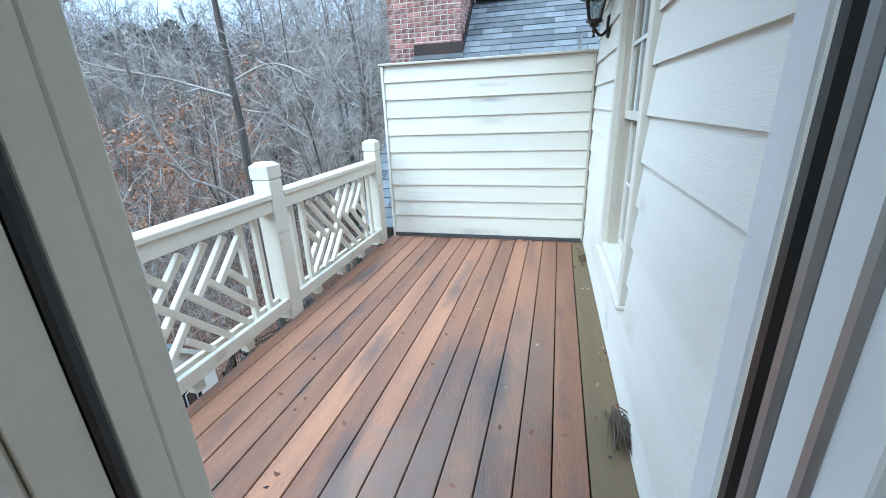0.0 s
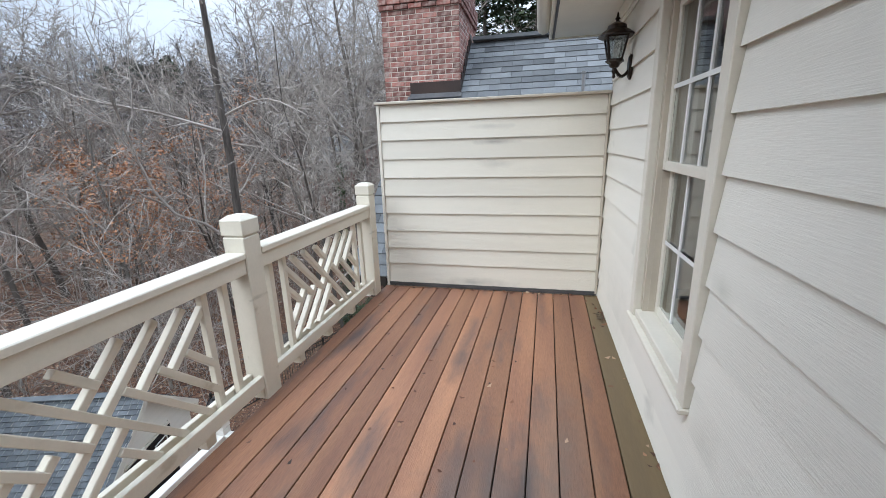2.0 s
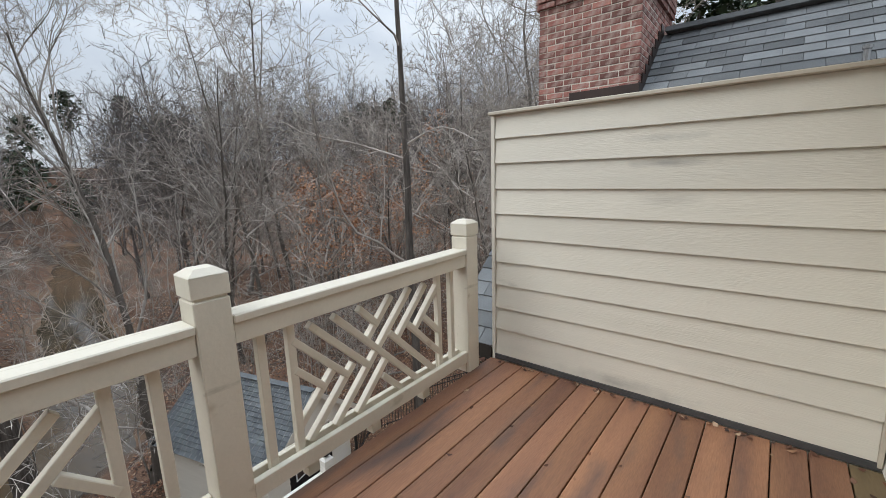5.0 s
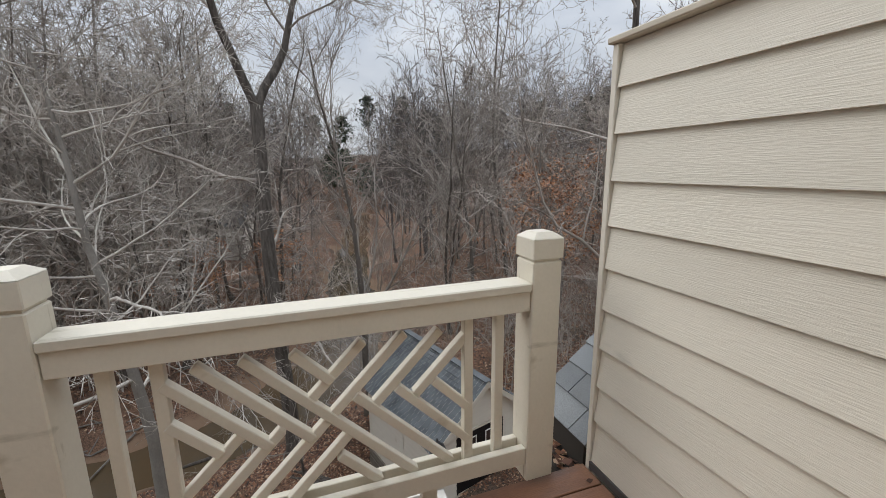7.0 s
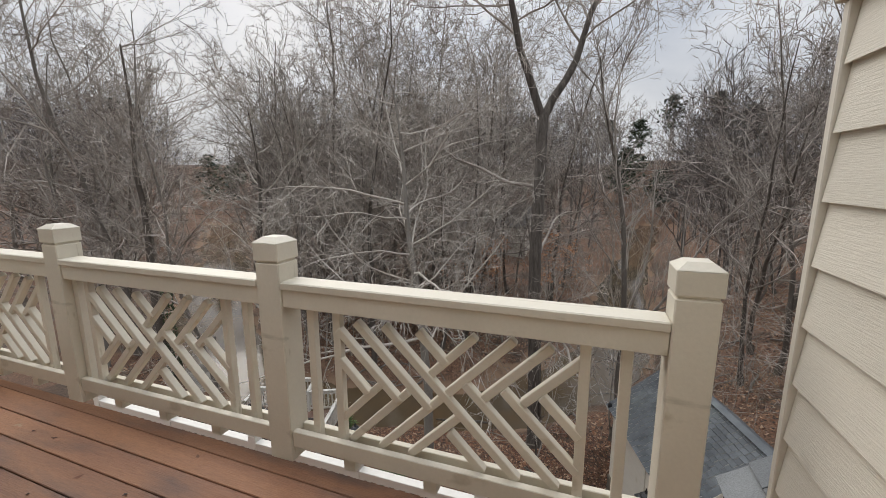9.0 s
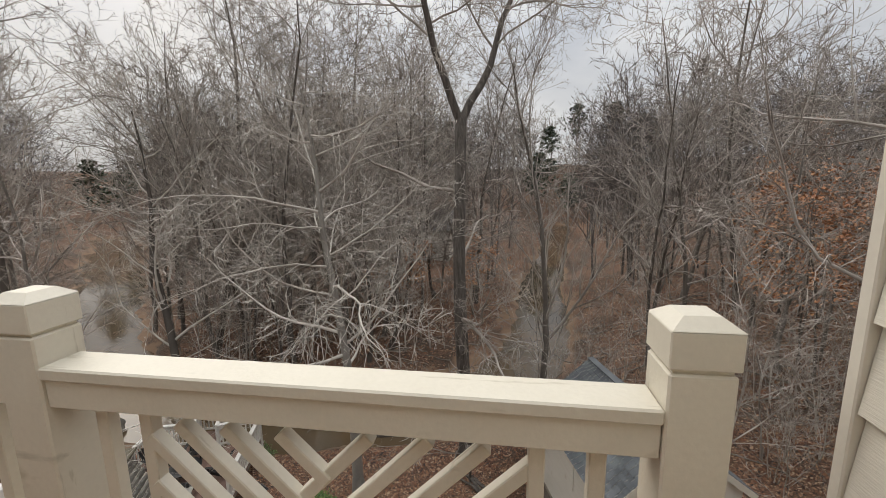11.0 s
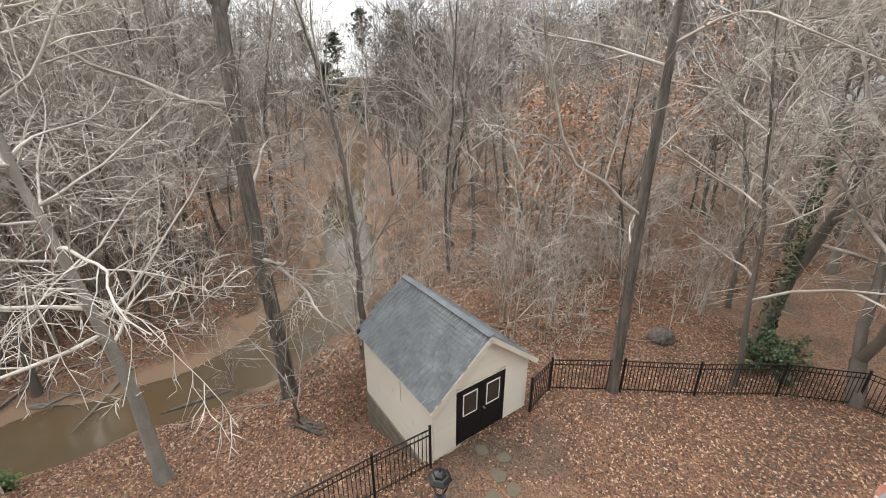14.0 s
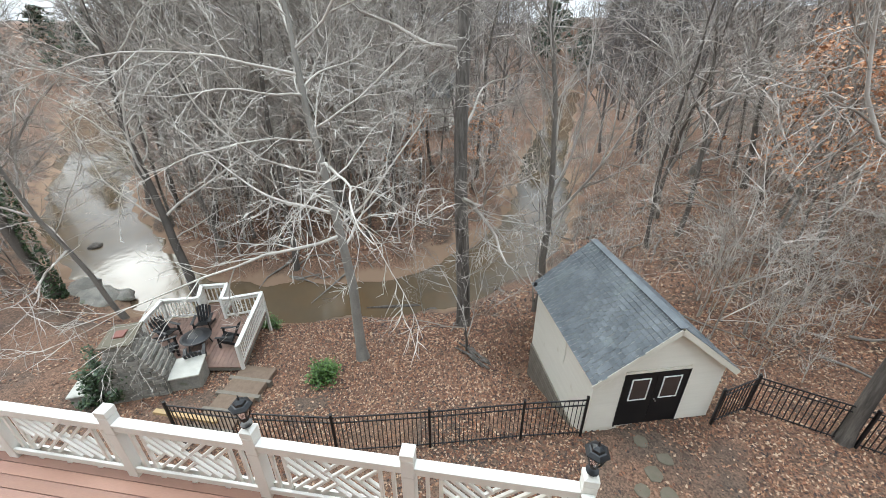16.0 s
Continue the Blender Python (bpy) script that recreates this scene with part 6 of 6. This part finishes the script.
for s in (-1, 1):
    part("side_bench", boxed(s * 1.33 - 0.44, s * 1.33 + 0.44, -0.42, 0.48, -0.3, 0.46, bev=0.02), M_STONE, fireplace)
    part("bench_slab", boxed(s * 1.35 - 0.46, s * 1.35 + 0.46, -0.47, 0.53, 0.461, 0.52, bev=0.01), M_SLAB, fireplace, "pale smooth stone slab")
shrub("shrub", -9.62, -12.35, 0.85, 1.95, 5200, M_IVYLEAF, "dark ivy mound growing over the outdoor fireplace", 504, 0.11)

# ---- steps, stones and creek rocks ----
r = random.Random(12)
steps = thing("garden_steps", "timber-edged gravel garden steps down to the creekside deck", "steps", pose(0, 0, 0))
for k in range(4):
    x, y = -8.9 - 0.72 * k, -8.6 - 0.05 * k
    z = float(ground_z(x, y)) + 0.10
    part("tread", boxed(x - 0.62, x, y - 0.6, y + 0.6, z - 0.2, z, bev=0.01), mat("gravel_tread", (0.19, 0.135, 0.095), (0.13, 0.09, 0.06), 0.95, scale=9, fine=50, bump=0.6) if k == 0 else bpy.data.materials["gravel_tread"], steps, "leaf-strewn gravel tread")
    part("timber", boxed(x - 0.07, x + 0.07, y - 0.75, y + 0.75, z - 0.2, z + 0.04, bev=0.01), M_OLDWOOD, steps)
plank = tagged(part("wooden_beam", bar(bmesh.new(), (-9.0, -10.3, -8.2), (-8.95, -8.3, -8.2), 0.14, 0.09), M_NEWWOOD), "yellowish timber beam lying by the steps", "timber")
for x, y, s in ((-10.18, 3.3, 0.34), (-9.72, 3.77, 0.34), (-9.27, 3.36, 0.38), (-8.78, 2.97, 0.34), (-8.76, 3.56, 0.38)):
    bm = bmesh.new()
    vs = [bm.verts.new((s * 0.62 * r.uniform(0.75, 1.1) * math.cos(a), s * r.uniform(0.75, 1.1) * math.sin(a) * 0.6, 0.03)) for a in [k * 0.785 for k in range(8)]]
    f = bm.faces.new(vs)
    res = bmesh.ops.extrude_face_region(bm, geom=[f])
    bmesh.ops.translate(bm, vec=(0, 0, -0.08), verts=[v for v in res["geom"] if isinstance(v, bmesh.types.BMVert)])
    bmesh.ops.recalc_face_normals(bm, faces=bm.faces)
    ob = tagged(part("stepping_stone", bm, M_FLAG), "irregular mossy flagstone set in the yard's path", "stepping stone", "stepping stones")
    ob.matrix_world = foot(x, y) @ pose(0, 0, 0.0, 0, 0, r.uniform(0, 180))


def rock(x, y, z, s, label, flat=0.6, material=None, name="rock"):
    bm = bmesh.new()
    bmesh.ops.create_icosphere(bm, subdivisions=3, radius=s)
    ph = r.uniform(0, 9)
    for v in bm.verts:
        k = 1 + 0.28 * noise.noise(v.co / s * 1.3 + Vector((ph, ph, 0))) + 0.1 * noise.noise(v.co / s * 4 + Vector((ph, 0, 0)))
        v.co = Vector((v.co.x * k * 1.15, v.co.y * k, v.co.z * k * flat))
    ob = tagged(part(name, bm, material or M_STONE), label, name.replace("_", " "))
    ob.matrix_world = pose(x, y, z, 0, 0, r.uniform(0, 360))


rock(-18.14, -3.87, WATER + 0.02, 0.32, "dark wet rock standing in the creek", 0.7, M_BARK_DARK)
for x, y, s in ((-16.4, -20.9, 1.0), (-16.0, -22.3, 0.9), (-17.2, -22.6, 0.8), (-16.9, -20.0, 0.55)):
    rock(x, y, WATER + 0.25, s, "large mossy boulder at the creek's edge")
rock(-22.0, -27.0, WATER + 0.02, 0.4, "dark snag in the creek's shallows", 0.5, M_BARK_DARK)
bm = bmesh.new()
V, F = [], []
tube(V, F, [Vector((-18.1, -7.2, WATER + 0.02)), Vector((-18.25, -6.35, WATER + 0.05)), Vector((-18.6, -5.0, WATER + 0.03)), Vector((-18.7, -4.6, WATER))], [0.03, 0.07, 0.08, 0.05], 7)
tagged(part_of("driftwood_log", mesh_np("driftwood_log", V, F), M_BARK_DARK), "dark waterlogged branch lying in the creek", "log")
V, F = [], []
for k in range(7):
    a = r.uniform(-0.3, 0.3)
    x, y = -13.3 + r.uniform(-0.3, 0.3), -1.5 + r.uniform(-0.2, 0.2)
    z = float(ground_z(x, y)) + 0.1
    tube(V, F, [Vector((x - 0.4, y - 0.5 + a, z)), Vector((x, y, z + 0.03)), Vector((x + 0.3, y + 0.5 - a, z + 0.02))], [0.03, 0.045, 0.03], 6)
tagged(part_of("log_pile", mesh_np("log_pile", V, F), M_BARK_DARK), "short cut branches piled by the sapling", "log pile", kind="stuff")
rock(-12.5, 12.4, float(ground_z(-12.5, 12.4)) + 0.15, 0.45, "dark tree stump in the leaves beyond the fence", 0.8, M_BARK_DARK, "tree_stump")

# fallen branches on the woodland floor and along the far bank
rb = random.Random(71)
V, F = [], []
done = 0
while done < 112:
    x, y = (rb.uniform(-38, -14), rb.uniform(-16, 24)) if done < 95 else (rb.uniform(-21.6, -19.2), rb.uniform(-13, -6.5))
    if creek_gap(np.array(x), np.array(y)) < 0.3 or x > -16 and y < 8:
        continue
    done += 1
    a, L, rr = rb.uniform(0, 6.28), rb.uniform(1.0, 3.6), rb.uniform(0.025, 0.065)
    pts = []
    for k in range(5):
        px, py = x + math.cos(a) * L * k / 4, y + math.sin(a) * L * k / 4
        pts.append(Vector((px, py, max(float(ground_z(px, py)), WATER) + rr * 0.6 + rb.uniform(0, 0.12))))
        a += rb.uniform(-0.25, 0.25)
    tube(V, F, pts, [rr, rr * 0.9, rr * 0.75, rr * 0.55, rr * 0.3], 5)
tagged(part_of("fallen_branches", mesh_np("fallen_branches", V, F), M_BARK_GREY), "dead grey branches lying on the leaf-covered woodland floor", "dead wood", kind="stuff")

# ---- small things on the upper deck ----
V, F = [], []
for k in range(110):
    a, L = r.uniform(-1.9, -0.6) - 0.3, r.uniform(0.06, 0.19)
    b = Vector((-0.055 + r.gauss(0, 0.02), -2.60 + r.gauss(0, 0.03), 0.015 + r.uniform(0, 0.05)))
    e = b + Vector((math.cos(a) * L * 0.45, math.sin(a) * L, r.uniform(-0.01, 0.03)))
    e.z = max(e.z, 0.006)
    tube(V, F, [b, b.lerp(e, 0.5) + Vector((0, 0, 0.012)), e], [0.003, 0.0035, 0.0015], 3)
tagged(part_of("dried_grass_clump", mesh_np("dried_grass_clump", V, F), M_DEBRIS), "withered brown grass clump lying against the wall", "plant debris")
V, F = [], []
for k in range(30):
    a, L = r.uniform(0, 6.28), r.uniform(0.03, 0.1)
    b = Vector((-0.06 + r.gauss(0, 0.015), -0.52 + r.gauss(0, 0.06), 0.012))
    e = b + Vector((math.cos(a) * L * 0.4, math.sin(a) * L, 0.004))
    e.z = max(e.z, 0.006)
    tube(V, F, [b, e], [0.003, 0.0015], 3)
tagged(part_of("dried_grass_clump", mesh_np("dried_grass_clump", V, F), M_DEBRIS), "small withered grass tuft at the wall's foot", "plant debris")
cs = [(r.uniform(-2.0, -0.05), -0.055 - abs(r.gauss(0, 0.02)), 0.012) for _ in range(55)]
cs += [(-0.02 - abs(r.gauss(0, 0.04)), r.uniform(-3.5, -0.1), 0.010) for _ in range(34)]
cs += [(-PITCH * r.randint(1, 14) + 0.006, r.uniform(-3.6, -0.1), 0.004) for _ in range(70)]
leaf_quads("deck_leaves", cs, 0.035, M_LITTER, 21, "bits of brown leaf caught on the deck boards", "fallen leaves", 0.4)
cs = [(r.uniform(-2.36, -2.09), r.uniform(-0.13, -0.04), -0.03 + r.uniform(-0.01, 0.03)) for _ in range(60)]
leaf_quads("gutter_leaves", cs, 0.05, M_LITTER, 22, "dead leaves lying in the roof gutter", "fallen leaves", 0.6)
gutter = thing("gutter", "dark metal gutter full of leaves below the shingle edge", "gutter", kind="structure")
part("trough", boxed(-2.42, -2.085, -0.14, -0.032, -0.09, -0.045, bev=0.004), M_DARKGAP, gutter)
part("lip", boxed(-2.42, -2.225, -0.15, -0.141, -0.09, -0.005, bev=0.002), M_RAIL_WHITE, gutter)

# ---- roof shingles of the wing, last ----
slope = math.atan(ROOF_K)
tab_me = {}
r = random.Random(61)
many = bmesh.new()
count = 0
for c in range(33):
    s = -0.02 / math.cos(slope) + 0.14 * c
    y = s * math.cos(slope)
    if y > RIDGE_Y - 0.08:
        break
    x = ROOF_X0 - 0.015 - (0.15 if c % 2 else 0.0)
    while x < 2.6:
        w = 0.30
        x0, x1 = max(x, ROOF_X0 - 0.015), x + w - 0.004
        if y < 0.2:
            x1 = min(x1, -2.08)
        if not (y < 0.95 and x0 > -2.0) and not (CX0 < x0 + 0.1 and x1 < CX1 + 0.05 and y > CY0 - 0.1) and x1 - x0 > 0.03:
            m = Matrix.Translation(((x0 + x1) / 2, y, ROOF_Z0 + ROOF_K * y - 0.03)) @ Matrix.Rotation(slope, 4, "X") @ Matrix.Rotation(radians(-4.6 + r.uniform(-0.25, 0.25)), 4, "X")
            L = round(x1 - x0, 3)
            if count < 300 and x1 < 0.6:
                if L not in tab_me:
                    b = boxed(-L / 2, L / 2, -0.005, 0.16, -0.008, 0.019, bev=0.0015)
                    tab_me[L] = bpy.data.meshes.new("shingle")
                    b.to_mesh(tab_me[L])
                    b.free()
                    tab_me[L].materials.append(M_SHINGLE)
                ob = part_of("shingle", tab_me[L], None, roof_wing)
                ob.matrix_basis = m
                count += 1
            else:
                box(many, -L / 2, L / 2, -0.005, 0.16, 0.004, 0.019, m)
        x += w
tagged(part("shingles", many, M_SHINGLE, roof_wing), kind="stuff")
